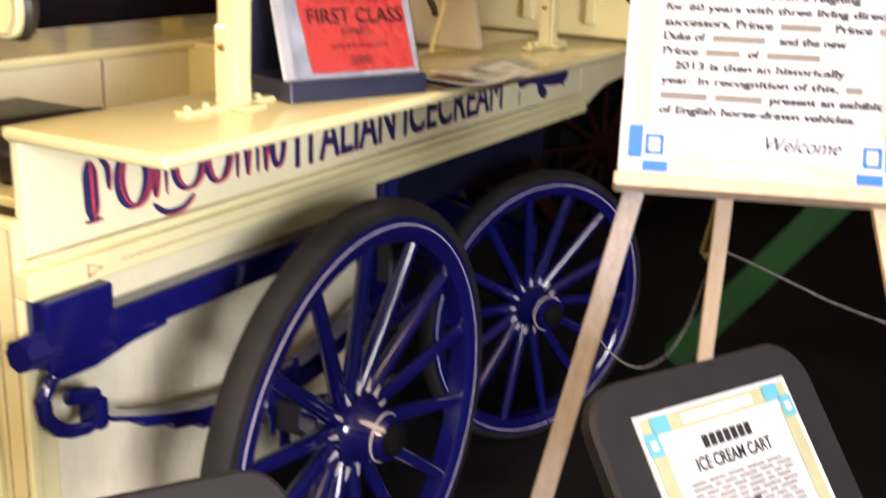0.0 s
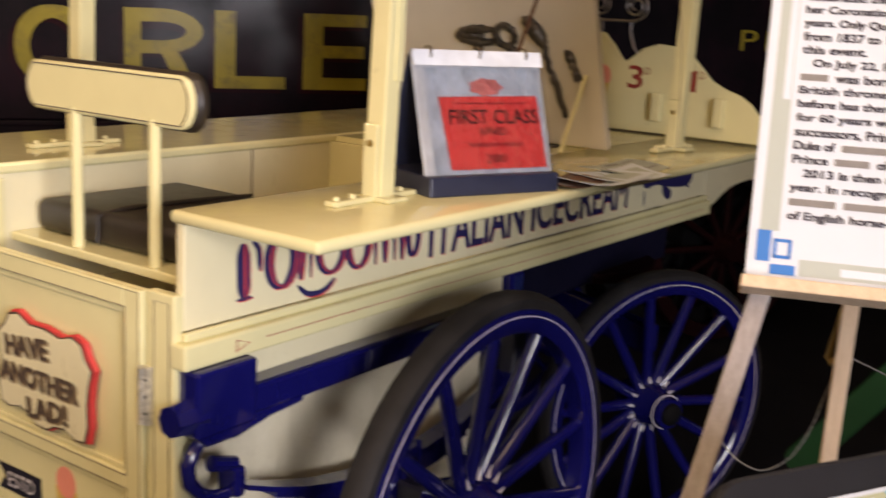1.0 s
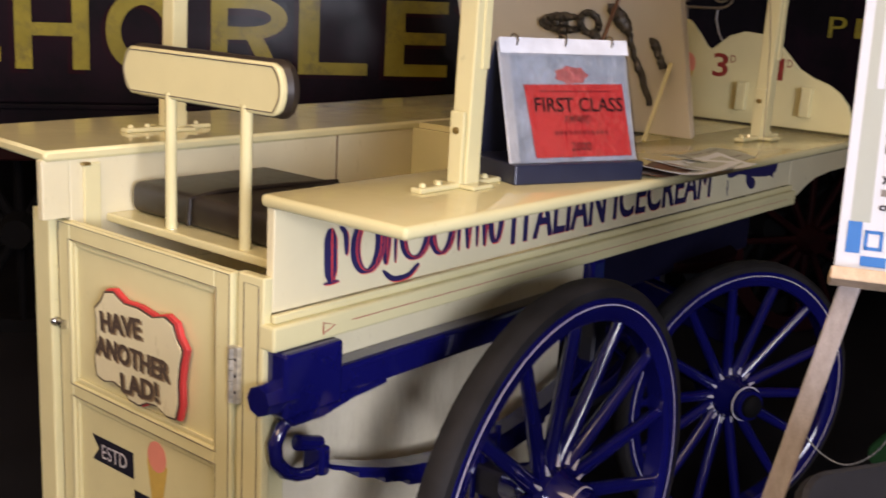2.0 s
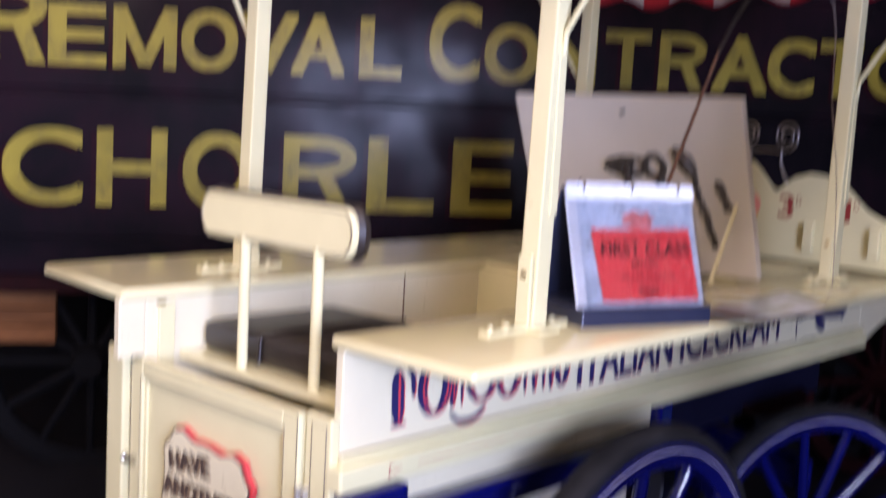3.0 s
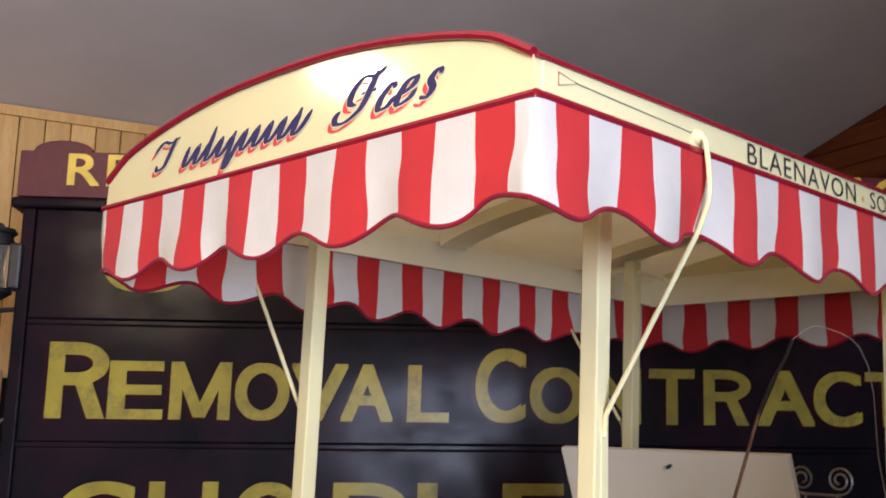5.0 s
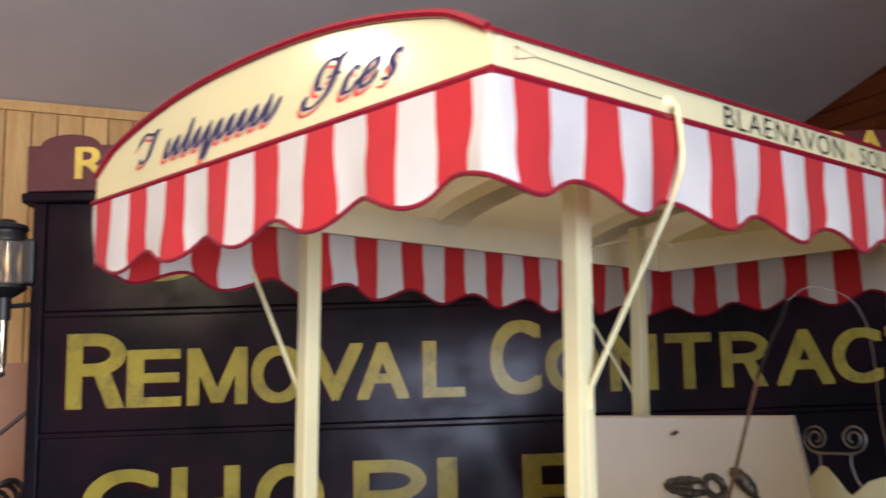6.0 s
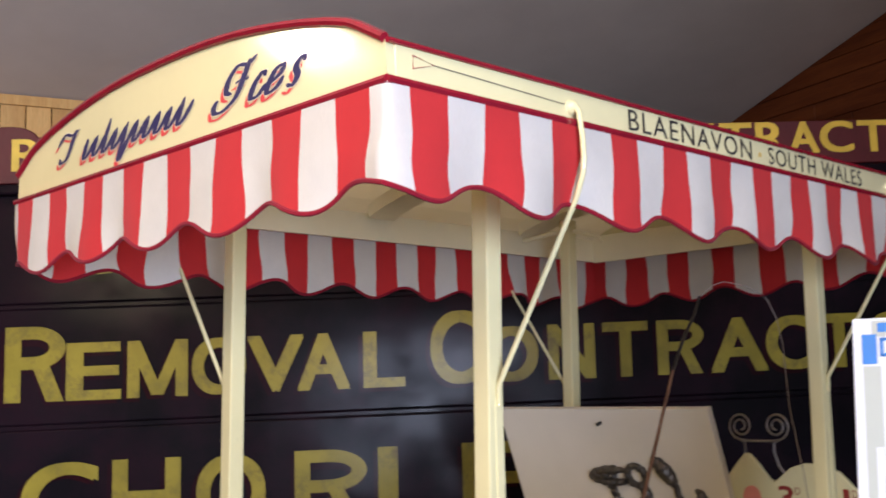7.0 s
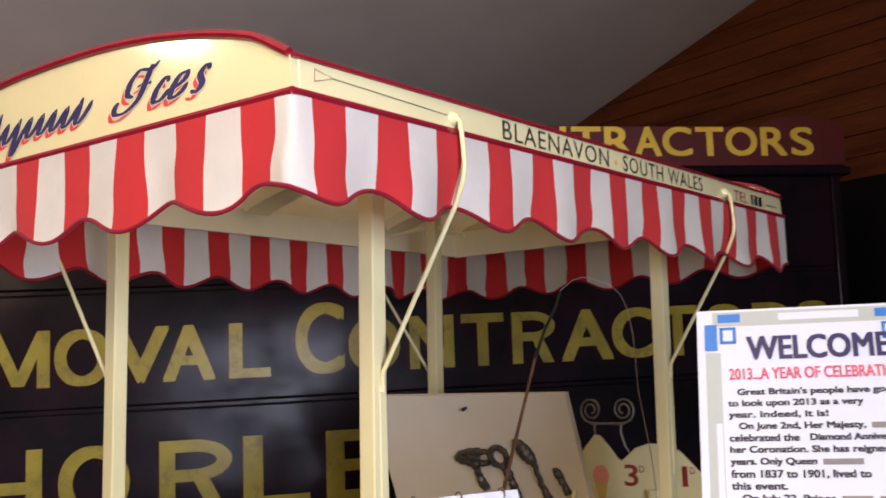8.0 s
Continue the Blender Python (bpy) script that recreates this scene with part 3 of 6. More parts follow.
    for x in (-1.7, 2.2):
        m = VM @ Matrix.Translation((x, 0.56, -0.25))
        w = part("wheel", lathe([(0.45, -0.03), (0.54, -0.03), (0.54, 0.03), (0.45, 0.03), (0.45, -0.03)], 40, m), MATTBLACK, van)
        part("hub", lathe([(0.0, 0.12), (0.07, 0.12), (0.10, 0.0), (0.07, -0.12), (0, -0.12)], 20, m), MATTBLACK, w)
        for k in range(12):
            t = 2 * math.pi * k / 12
            part("spoke", rod(m @ Vector((0.08 * math.cos(t), 0.08 * math.sin(t), 0)), m @ Vector((0.46 * math.cos(t), 0.46 * math.sin(t), 0)), 0.025, 0.018, 8), MATTBLACK, w)
    return van


removal_van()


def carriage_lamp():
    o = VM @ Vector((-2.455, 2.685, 0.0))
    lamp = thing("carriage_lamp", "brass and black carriage lamp on the front of the van", "lamp", o)
    L = lambda z: Matrix.Translation(o + Vector((0, 0, z)))
    part("body", lathe([(0, 0.215), (0.035, 0.212), (0.05, 0.195), (0.095, 0.185), (0.105, 0.165), (0.09, 0.155), (0.09, 0.135), (0.098, 0.125), (0.098, 0.105), (0, 0.105)], 24, L(0)), BLACKMETAL, lamp, smooth=True)
    part("glass", box((-0.078, -0.078, -0.10), (0.078, 0.078, 0.104), 0.006, m=L(0)), GLASS, lamp)
    part("reflector", lathe([(0, 0.10), (0.06, 0.10), (0.045, 0.0), (0.06, -0.095), (0, -0.095)], 20, L(0)), SILVERED, lamp, "bright metal reflector", smooth=True)
    for x in (-1, 1):
        for y in (-1, 1):
            part("frame_bar", box((x * 0.083 - 0.006, y * 0.083 - 0.006, -0.11), (x * 0.083 + 0.006, y * 0.083 + 0.006, 0.108), 0.003, m=L(0)), BLACKMETAL, lamp)
    part("base", lathe([(0, -0.10), (0.10, -0.10), (0.105, -0.12), (0.06, -0.15), (0.035, -0.165), (0.034, -0.27), (0, -0.27)], 24, L(0)), BLACKMETAL, lamp, smooth=True)
    part("stem", lathe([(0, -0.27), (0.024, -0.27), (0.022, -0.47), (0.012, -0.50), (0.016, -0.52), (0, -0.53)], 16, L(0)), SILVERED, lamp, "dull brass stem", smooth=True)
    part("stem_tip", lathe([(0, -0.515), (0.021, -0.515), (0.019, -0.530), (0, -0.540)], 16, L(0)), BLACKMETAL, lamp)
    part("side_box", box((0.092, -0.062, -0.105), (0.150, 0.062, 0.112), 0.012, m=L(0) @ Matrix.Rotation(VT, 4, "Z")), BLACKMETAL, lamp, "black iron side box")
    part("bracket", tube([o + Vector((0, 0, -0.2)), o + Vector((0.05, 0.0, -0.2)), VM @ Vector((-2.325, 2.49, -0.02))], 0.012, 8), BLACKMETAL, lamp)
    part("side_lens", rod(o + Vector((0.085, -0.04, 0.01)), o + Vector((0.12, -0.06, 0.01)), 0.05, n=20), BLACKMETAL, lamp)


carriage_lamp()


def harness_and_panel():
    """What hangs on the pine wall beside the van."""
    pn = thing("wall_panel", "plain salmon painted panel fixed on the pine wall", "panel", hall(0.0, 0.03))
    part("board", box((-0.9, 0.6, 0.019), (0.10, 2.25, 0.04), 0.004, m=basis(hall(0, 0), ALONG, (0, 0, 1))), SALMONWALL, pn)
    hr = thing("harness", "dark coiled leather harness hanging beside the van", "harness", VM @ Vector((-2.43, 1.62, -0.05)))
    for k in range(6):
        c = VM @ Vector((-2.40 - 0.05 * (k % 3), 1.62 - 0.035 * k, -0.02 - 0.03 * (k % 2)))
        r = 0.05 + 0.015 * (k % 3)
        part("coil", tube([c + Vector((r * 1.3 * math.cos(t * 0.449), 0.02 * math.sin(t + k), r * math.sin(t * 0.449))) for t in range(14)], 0.014, 7, closed=True), LEATHER, hr, smooth=True)
    part("trace", tube([VM @ Vector(p) for p in ((-2.33, 1.98, 0.0), (-2.45, 1.88, 0.01), (-2.60, 1.72, 0.0), (-2.8, 1.55, 0.0))], 0.010, 7), LEATHER, hr)


SALMONWALL = plain("salmon_wall_paint", (0.42, 0.19, 0.085), 0.6, var=0.1, scale=4)
harness_and_panel()

# ---------------------------------------------------------------- the ice cream cart
CART = thing("ice_cream_cart", "cream and blue four-wheeled ice cream cart with striped canopy", "cart", (0, 0, FLOOR))
FAR_Y, SHELF = 0.705, 1.353


def cart_body():
    cart = CART
    # upper side panels, inner linings and the shelves that overhang them
    near = part("side_panel", box((0.0, 0.0, 1.115), (2.57, 0.022, SHELF - 0.022), 0.003), IVORY, cart, "pale cream lettered side panel")
    part("side_panel", box((-0.018, FAR_Y - 0.022, 1.02), (2.57, FAR_Y, SHELF - 0.022), 0.003), IVORY, cart)
    part("panel_cheek", box((-0.088, FAR_Y - 0.022, 1.192), (-0.0185, FAR_Y, SHELF - 0.022), 0.003), IVORY, cart)
    part("panel_joint", box((0.846, FAR_Y - 0.0235, 1.15), (0.850, FAR_Y - 0.021, 1.33)), STICKWOOD, cart, "dark joint in the inner panel")
    part("shelf", box((-0.012, -0.348, SHELF - 0.026), (2.42, 0.03, SHELF), 0.010, seg=3), CREAM, cart, "glossy cream overhanging shelf", smooth=True)
    part("shelf", plate([(-0.085, FAR_Y - 0.03), (2.42, FAR_Y - 0.03), (2.42, 1.23), (-0.046, 1.135)], 0.026, Matrix.Translation((0, 0, SHELF - 0.026)), 0.007), CREAM, cart, "glossy cream overhanging shelf", smooth=True)
    for y0, y1 in ((-0.034, 0.012), (FAR_Y - 0.012, FAR_Y + 0.034)):
        part("ledge", box((-0.026, y0, 1.045), (2.571, y1, 1.098), 0.006), CREAM, cart)
        part("beading", box((-0.01, y0 + 0.016, 1.098), (2.571, y1 - 0.016 if y0 < 0 else y1, 1.116), 0.004), CREAM, cart)
    # lower boards and belly
    for y0, y1 in ((0.004, 0.03), (FAR_Y - 0.03, FAR_Y - 0.004)):
        part("lower_board", box((0.0, y0, 0.935), (1.16, y1, 1.046), 0.003), IVORY, cart)
    part("belly", box((0.0, 0.06, 0.34), (1.16, FAR_Y - 0.06, 0.95), 0.01), CANVAS, cart, "pale canvas-covered belly box")
    part("corner_stile", box((0.0, 0.012, 0.34), (0.05, 0.06, 1.046), 0.004), CREAM, cart)
    part("tub_floor", box((0.02, 0.03, 0.95), (1.19, FAR_Y - 0.03, 0.965)), CANVAS, cart)
    part("partition", box((1.18, 0.022, 0.965), (1.20, FAR_Y - 0.022, 1.332), 0.003), CREAM, cart)
    # side panels run on over the fore-carriage with a curved lower edge
    for y in (0.0, FAR_Y - 0.022):
        low = [(2.572, 1.047), (2.62, 1.050), (2.69, 1.068), (2.76, 1.093), (2.85, 1.115), (2.98, 1.125), (3.2, 1.128)]
        part("side_bracket", plate(low + [(3.2, 1.31), (2.571, 1.33)], 0.022, basis((0, y + 0.022, 0), (1, 0, 0), (0, 0, 1)), 0.003), IVORY, cart)
    part("front_panel", box((2.545, 0.022, 1.05), (2.568, FAR_Y - 0.022, 1.33), 0.003), CREAM, cart)
    part("deck", box((1.20, 0.03, 1.325), (2.545, FAR_Y - 0.03, 1.349), 0.003), CREAM, cart)
    # no hole is cut: a thin dark sheet gives the shade inside the ice box
    part("opening_shade_sheet", box((1.30, 0.12, 1.349), (1.66, FAR_Y - 0.12, 1.353), 0.001), LEATHER, cart, "dark sheet on the deck for the shade in an opening")
    # strap on the inner side of the far panel
    part("strap", box((0.015, FAR_Y - 0.030, 1.08), (0.060, FAR_Y - 0.022, 1.318), 0.003), CREAM, cart)
    part("strap_hook", box((0.008, FAR_Y - 0.034, 1.312), (0.032, FAR_Y - 0.022, 1.320), 0.003), BRASSY, cart)
    return near


NEAR_PANEL = cart_body()


def side_writing():
    m = basis((0, 0, 0), (1, 0, 0), (0, 0, 1))
    put = lambda x, z, d=0.0: m @ Matrix.Translation((x, z, d))
    # the maker's name as plain bars, cups and ovals with a red shade; then the trade
    def oval(x0, x1, z0, z1):
        cx, cz, rx, rz = (x0 + x1) / 2, (z0 + z1) / 2, (x1 - x0) / 2, (z1 - z0) / 2
        return [(cx + rx * math.cos(radians(a)), cz + rz * math.sin(radians(a))) for a in range(100, 461, 30)]

    shapes = [([(0.152, 1.268), (0.154, 1.21), (0.156, 1.153)], 0.012, 0.036), ([(0.178, 1.268), (0.196, 1.250), (0.200, 1.205)], 0.008, 0.014), ([(0.136, 1.152), (0.18, 1.153)], 0.008, 0.008),
              (oval(0.226, 0.302, 1.160, 1.275), 0.009, 0.028),
              ([(0.322, 1.275), (0.324, 1.165)], 0.012, 0.030), ([(0.315, 1.152), (0.35, 1.128), (0.40, 1.128), (0.436, 1.150)], 0.012, 0.012), ([(0.352, 1.275), (0.354, 1.165)], 0.008, 0.010),
              (oval(0.378, 0.462, 1.166, 1.272), 0.008, 0.024), (oval(0.478, 0.550, 1.163, 1.272), 0.008, 0.024),
              ([(0.574, 1.272), (0.577, 1.158)], 0.008, 0.014), ([(0.610, 1.272), (0.613, 1.158)], 0.008, 0.026), ([(0.645, 1.272), (0.648, 1.158)], 0.008, 0.014),
              ([(0.676, 1.272), (0.678, 1.155)], 0.008, 0.024), (oval(0.700, 0.742, 1.160, 1.272), 0.008, 0.020)]
    shade_of, ink_of = bmesh.new(), bmesh.new()
    for pts, thin, thick in shapes:
        brush(shade_of, pts, thin, thick, put(0, 0), 0.0004, 0.004, -0.003)
        brush(ink_of, pts, thin, thick, put(0, 0), 0.0012)
        if thick > 0.022:
            line_of = bmesh.new()
            brush(line_of, pts, thin * 0.2, thick * 0.16, put(0, 0), 0.0020, 0.004, 0.0)
            part("lettering_line", line_of, REDLINE, NEAR_PANEL)
    part("lettering_shade", shade_of, REDLINE, NEAR_PANEL)
    part("lettering", ink_of, NAVY, NEAR_PANEL)
    for body, x0, w in (("ITALIAN", 0.790, 0.445), ("ICECREAM", 1.285, 0.612)):
        lettering("lettering_shade", body, w, 0.115, put(x0 + 0.0028, 1.1415), REDLINE, NEAR_PANEL, fat=0.003)
        lettering("lettering", body, w, 0.115, put(x0, 1.144, 0.0012), NAVY, NEAR_PANEL, fat=0.003)
    leaf = bmesh.new()
    for pts, w in (([(2.02, 1.205), (2.12, 1.220), (2.25, 1.200), (2.38, 1.192), (2.44, 1.208)], 0.048), ([(2.05, 1.238), (2.14, 1.228), (2.21, 1.200)], 0.05), ([(2.18, 1.195), (2.215, 1.160), (2.26, 1.148)], 0.04),
                   ([(2.30, 1.200), (2.36, 1.216), (2.43, 1.226)], 0.030), ([(2.38, 1.190), (2.41, 1.160)], 0.022), ([(2.03, 1.185), (2.035, 1.13)], 0.012)):
        brush(leaf, pts, w, w, put(0, 0), 0.0006)
    part("flourish", leaf, NAVY, NEAR_PANEL, "navy painted leaf flourish")
    # fine red lines on the ledge
    led = basis((0, -0.0345, 0), (1, 0, 0), (0, 0, 1))
    bars("lining", [(0.19, 1.0725, 2.3, 0.0018), (0.105, 1.058, 0.003, 0.026)], led, DARKRED, CART)
    part("lining_arrow", tube([led @ Vector(p) for p in ((0.107, 1.06, 0), (0.107, 1.083, 0), (0.142, 1.072, 0))], 0.0013, 5, closed=True), DARKRED, CART)


side_writing()


def end_door():
    cart, X = CART, -0.02
    yz = basis((X, 0, 0), (0, -1, 0), (0, 0, 1))  # local x runs to -y, z outwards (-x)
    B = lambda name, y0, y1, z0, z1, t0, t1, mat, par, bev=0.004, label="": part(name, box((X - t1, y0, z0), (X - t0, y1, z1), bev), mat, par, label)
    B("stile", 0.0, 0.078, 0.30, 1.19, -0.02, 0.004, CREAM, cart)
    B("stile", FAR_Y + 0.02, FAR_Y + 0.09, 0.30, 1.205, -0.02, 0.030, CREAM, cart)
    door = B("door", 0.086, FAR_Y + 0.012, 0.30, 1.186, -0.012, 0.0, CREAM, cart, label="cream panelled end door")
    lo, hi = 0.086, FAR_Y + 0.012
    for y0, y1 in ((lo, lo + 0.052), (hi - 0.052, hi)):
        B("frame_stile", y0, y1, 0.30, 1.186, 0.0, 0.014, CREAM, door)
    for z0, z1 in ((1.140, 1.186), (0.755, 0.795), (0.30, 0.36)):
        B("rail", lo + 0.052, hi - 0.052, z0, z1, 0.0, 0.0138, CREAM, door)
    # beads round the two sunk panels
    for z0, z1 in ((0.795, 1.140), (0.36, 0.755)):
        for y0, y1, a, b in ((lo + 0.052, lo + 0.064, z0, z1), (hi - 0.064, hi - 0.052, z0, z1), (lo + 0.064, hi - 0.064, z1 - 0.012, z1), (lo + 0.064, hi - 0.064, z0, z0 + 0.012)):
            B("panel_bead", y0, y1, a, b, 0.0, 0.0075, CREAM, door, 0.003)
    # fine brown lines round the panels and on the stile: lining, and shadow gaps drawn as lines
    for y0, y1, z0, z1 in ((lo + 0.046, hi - 0.046, 0.789, 1.146), (lo + 0.046, hi - 0.046, 0.354, 0.761), (lo + 0.005, hi - 0.005, 0.306, 1.181)):
        part("lining", tube([(X - 0.0143, y, z) for y, z in ((y0, z0), (y1, z0), (y1, z1), (y0, z1))], 0.0011, 5, closed=True), STICKINK, door)
    part("lining", tube([(X - 0.0043, y, z) for y, z in ((0.014, 0.32), (0.058, 0.32), (0.058, 1.172), (0.014, 1.172))], 0.0011, 5, closed=True), STICKINK, cart)
    for z in (0.975, 0.50):
        hinge = part("hinge", box((X - 0.0165, 0.062, z - 0.060), (X - 0.003, 0.092, z + 0.060), 0.002), HINGESTEEL, door, "bright steel butt hinge")
        for k in range(5):
            part("knuckle", rod((X - 0.0185, 0.079, z - 0.058 + 0.0235 * k), (X - 0.0185, 0.079, z - 0.0365 + 0.0235 * k), 0.006, n=12), HINGESTEEL, hinge, smooth=True)
        for k in (-0.035, 0.0, 0.035):
            part("screw", rod((X - 0.016, 0.068, z + k), (X - 0.0178, 0.068, z + k), 0.0035, n=10), BLACKMETAL, hinge)
    latch = part("latch", rod((X - 0.020, hi - 0.030, 0.935), (X - 0.020, hi + 0.055, 0.935), 0.0085, n=14), STEEL, door, "steel bolt", True)
    for y in (hi - 0.028, hi + 0.006):
        part("collar", rod((X - 0.020, y - 0.005, 0.935), (X - 0.020, y + 0.005, 0.935), 0.0115, n=14), STEEL, latch)
    # shield
    half = [(0.0, 0.118), (0.06, 0.112), (0.105, 0.128), (0.14, 0.118), (0.155, 0.09), (0.18, 0.066), (0.172, 0.03), (0.168, -0.02), (0.174, -0.07), (0.165, -0.112), (0.13, -0.118), (0.09, -0.105), (0.05, -0.112), (0.02, -0.13)]
    out = half + [(-x, y) for x, y in half[::-1]]
    out = [p for i, p in enumerate(out) if i == 0 or p != out[i - 1]][:-1]
    sm = yz @ Matrix.Translation((-0.398, 0.937, 0.006)) @ Matrix.Rotation(radians(-4), 4, "Z") @ Matrix.Diagonal((0.90, 0.91, 1.0, 1.0))
    sh = part("shield_sign", plate([(x * 1.035, y * 1.045) for x, y in out], 0.012, sm @ Matrix.Translation((0.008, 0.0035, 0)), 0.002), REDLINE, door, "cream shield sign with red edge")
    part("shield_outline", plate([(x * 1.012, y * 1.014) for x, y in out], 0.003, sm @ Matrix.Translation((0, 0, 0.0125))), STICKINK, sh)
    part("shield_face", plate([(x * 0.985, y * 0.98) for x, y in out], 0.004, sm @ Matrix.Translation((0, 0, 0.0125)), 0.001), IVORY, sh)
    for body, y, z, w, turn in (("HAVE", 0.524, 0.962, 0.150, 6), ("ANOTHER", 0.546, 0.901, 0.270, 1), ("LAD!", 0.448, 0.835, 0.135, 6)):
        at = yz @ Matrix.Translation((-y, z, 0.0)) @ Matrix.Rotation(radians(turn), 4, "Z")
        lettering("lettering_shade", body, w, 0.044, at @ Matrix.Translation((0.0055, -0.004, 0.0228)), TANINK, sh, fat=0.0034)
        lettering("lettering", body, w, 0.044, at @ Matrix.Translation((0, 0, 0.0240)), STICKINK, sh, fat=0.0030)
    # painted badge on the lower panel
    rb = [(0, 0), (0.026, 0.032), (0.0, 0.064), (0.165, 0.060), (0.165, -0.004)]
    part("ribbon", plate(rb, 0.001, yz @ Matrix.Translation((-0.606, 0.614, 0.0006)) @ Matrix.Rotation(radians(2), 4, "Z")), RIBBONINK, door)
    lettering("lettering", "ESTD", 0.100, 0.036, yz @ Matrix.Translation((-0.566, 0.627, 0.002)) @ Matrix.Rotation(radians(2), 4, "Z"), WHITELINE, door)
    bars("ribbon", [(-0.44, 0.50, 0.07, 0.09), (-0.27, 0.52, 0.14, 0.06)], yz, RIBBONINK, door, 0.0008)
    part("ice_ball", plate([(0.034 * math.cos(t * math.pi / 12), 0.037 * math.sin(t * math.pi / 12)) for t in range(24)], 0.001, yz @ Matrix.Translation((-0.352, 0.70, 0.001))), SALMON, door)
    part("ice_cone", plate([(-0.038, 0), (0.038, 0), (0, -0.19)], 0.0008, yz @ Matrix.Translation((-0.352, 0.685, 0.0006))), AMBER, door)


HINGESTEEL = plain("worn_bright_hinge", (0.66, 0.63, 0.55), 0.32, 0.55, var=0.45, scale=60)
RIBBONINK = plain("blue_black_ribbon_paint", (0.010, 0.010, 0.022), 0.45)
TANINK = plain("tan_letter_shade", (0.30, 0.21, 0.12), 0.5)
STICKINK = plain("dark_brown_letter_paint", (0.085, 0.058, 0.045), 0.45)
end_door()


def seat():
    part("seat_board", box((0.075, 0.09, 1.172), (0.62, FAR_Y - 0.024, 1.192), 0.004), CREAM, CART)
    s = part("seat_cushion", box((0.13, 0.15, 1.193), (0.56, 0.665, 1.268), 0.022, seg=3), LEATHER, CART, "black leather seat cushion", smooth=True)
    part("cushion_strap", tube([(0.125, 0.43, 1.2), (0.128, 0.43, 1.262), (0.2, 0.42, 1.272), (0.4, 0.40, 1.272), (0.56, 0.39, 1.266)], 0.006, 8), LEATHER, s)
    # backrest on two rods: a bowed leather pad with a cream board on its face
    def pad(x0, x1, y0, y1, z0, z1, r, bow, bev):
        out, mid, half = [], (z0 + z1) / 2, (z1 - z0) / 2
        for end, way in ((y1, 1), (y0, -1)):
            for i in range(-8, 9):
                u = i / 8 * -way
                cut = 0.010 * max(0.0, (abs(u) - 0.86) / 0.14) ** 2
                out.append((end - way * (r * u * u * 0.5 + cut), mid - half * u * way * way))
        b = plate(out, x1 - x0, basis((x0, 0, 0), (0, 1, 0), (0, 0, 1)), bev)
        for v in b.verts:
            v.co.x += bow * ((v.co.y - (y0 + y1) / 2) / ((y1 - y0) / 2)) ** 2 - bow + 0.5 * bow * abs(v.co.z - (z0 + z1) / 2) / (z1 - z0)
        return b

    back = part("backrest", pad(0.106, 0.138, 0.076, 0.634, 1.480, 1.599, 0.050, 0.012, 0.010), LEATHER, CART, "black leather backrest with cream face", smooth=True)
    part("backrest_face", pad(0.090, 0.107, 0.084, 0.630, 1.486, 1.593, 0.045, 0.012, 0.004), CREAM, back, smooth=True)
    edge = []
    for end, way in ((0.622, 1), (0.092, -1)):
        for i in range(-8, 9):
            u = i / 8 * -way
            y, z = end - way * 0.022 * u * u, 1.5395 - 0.046 * u
            edge.append((0.0895 + 0.012 * ((y - 0.357) / 0.273) ** 2 - 0.012 + 0.006 * abs(z - 1.5395) / 0.107, y, z))
    part("backrest_line", tube(edge, 0.0013, 5, closed=True), STICKINK, back)
    for y in (0.203, 0.460):
        part("backrest_rod", rod((0.10, y, 1.188), (0.10, y, 1.50), 0.013, n=14), CREAM, CART, smooth=True)


seat()


DARKNAVY = plain("dark_navy_iron_and_shade", (0.006, 0.006, 0.02), 0.4)


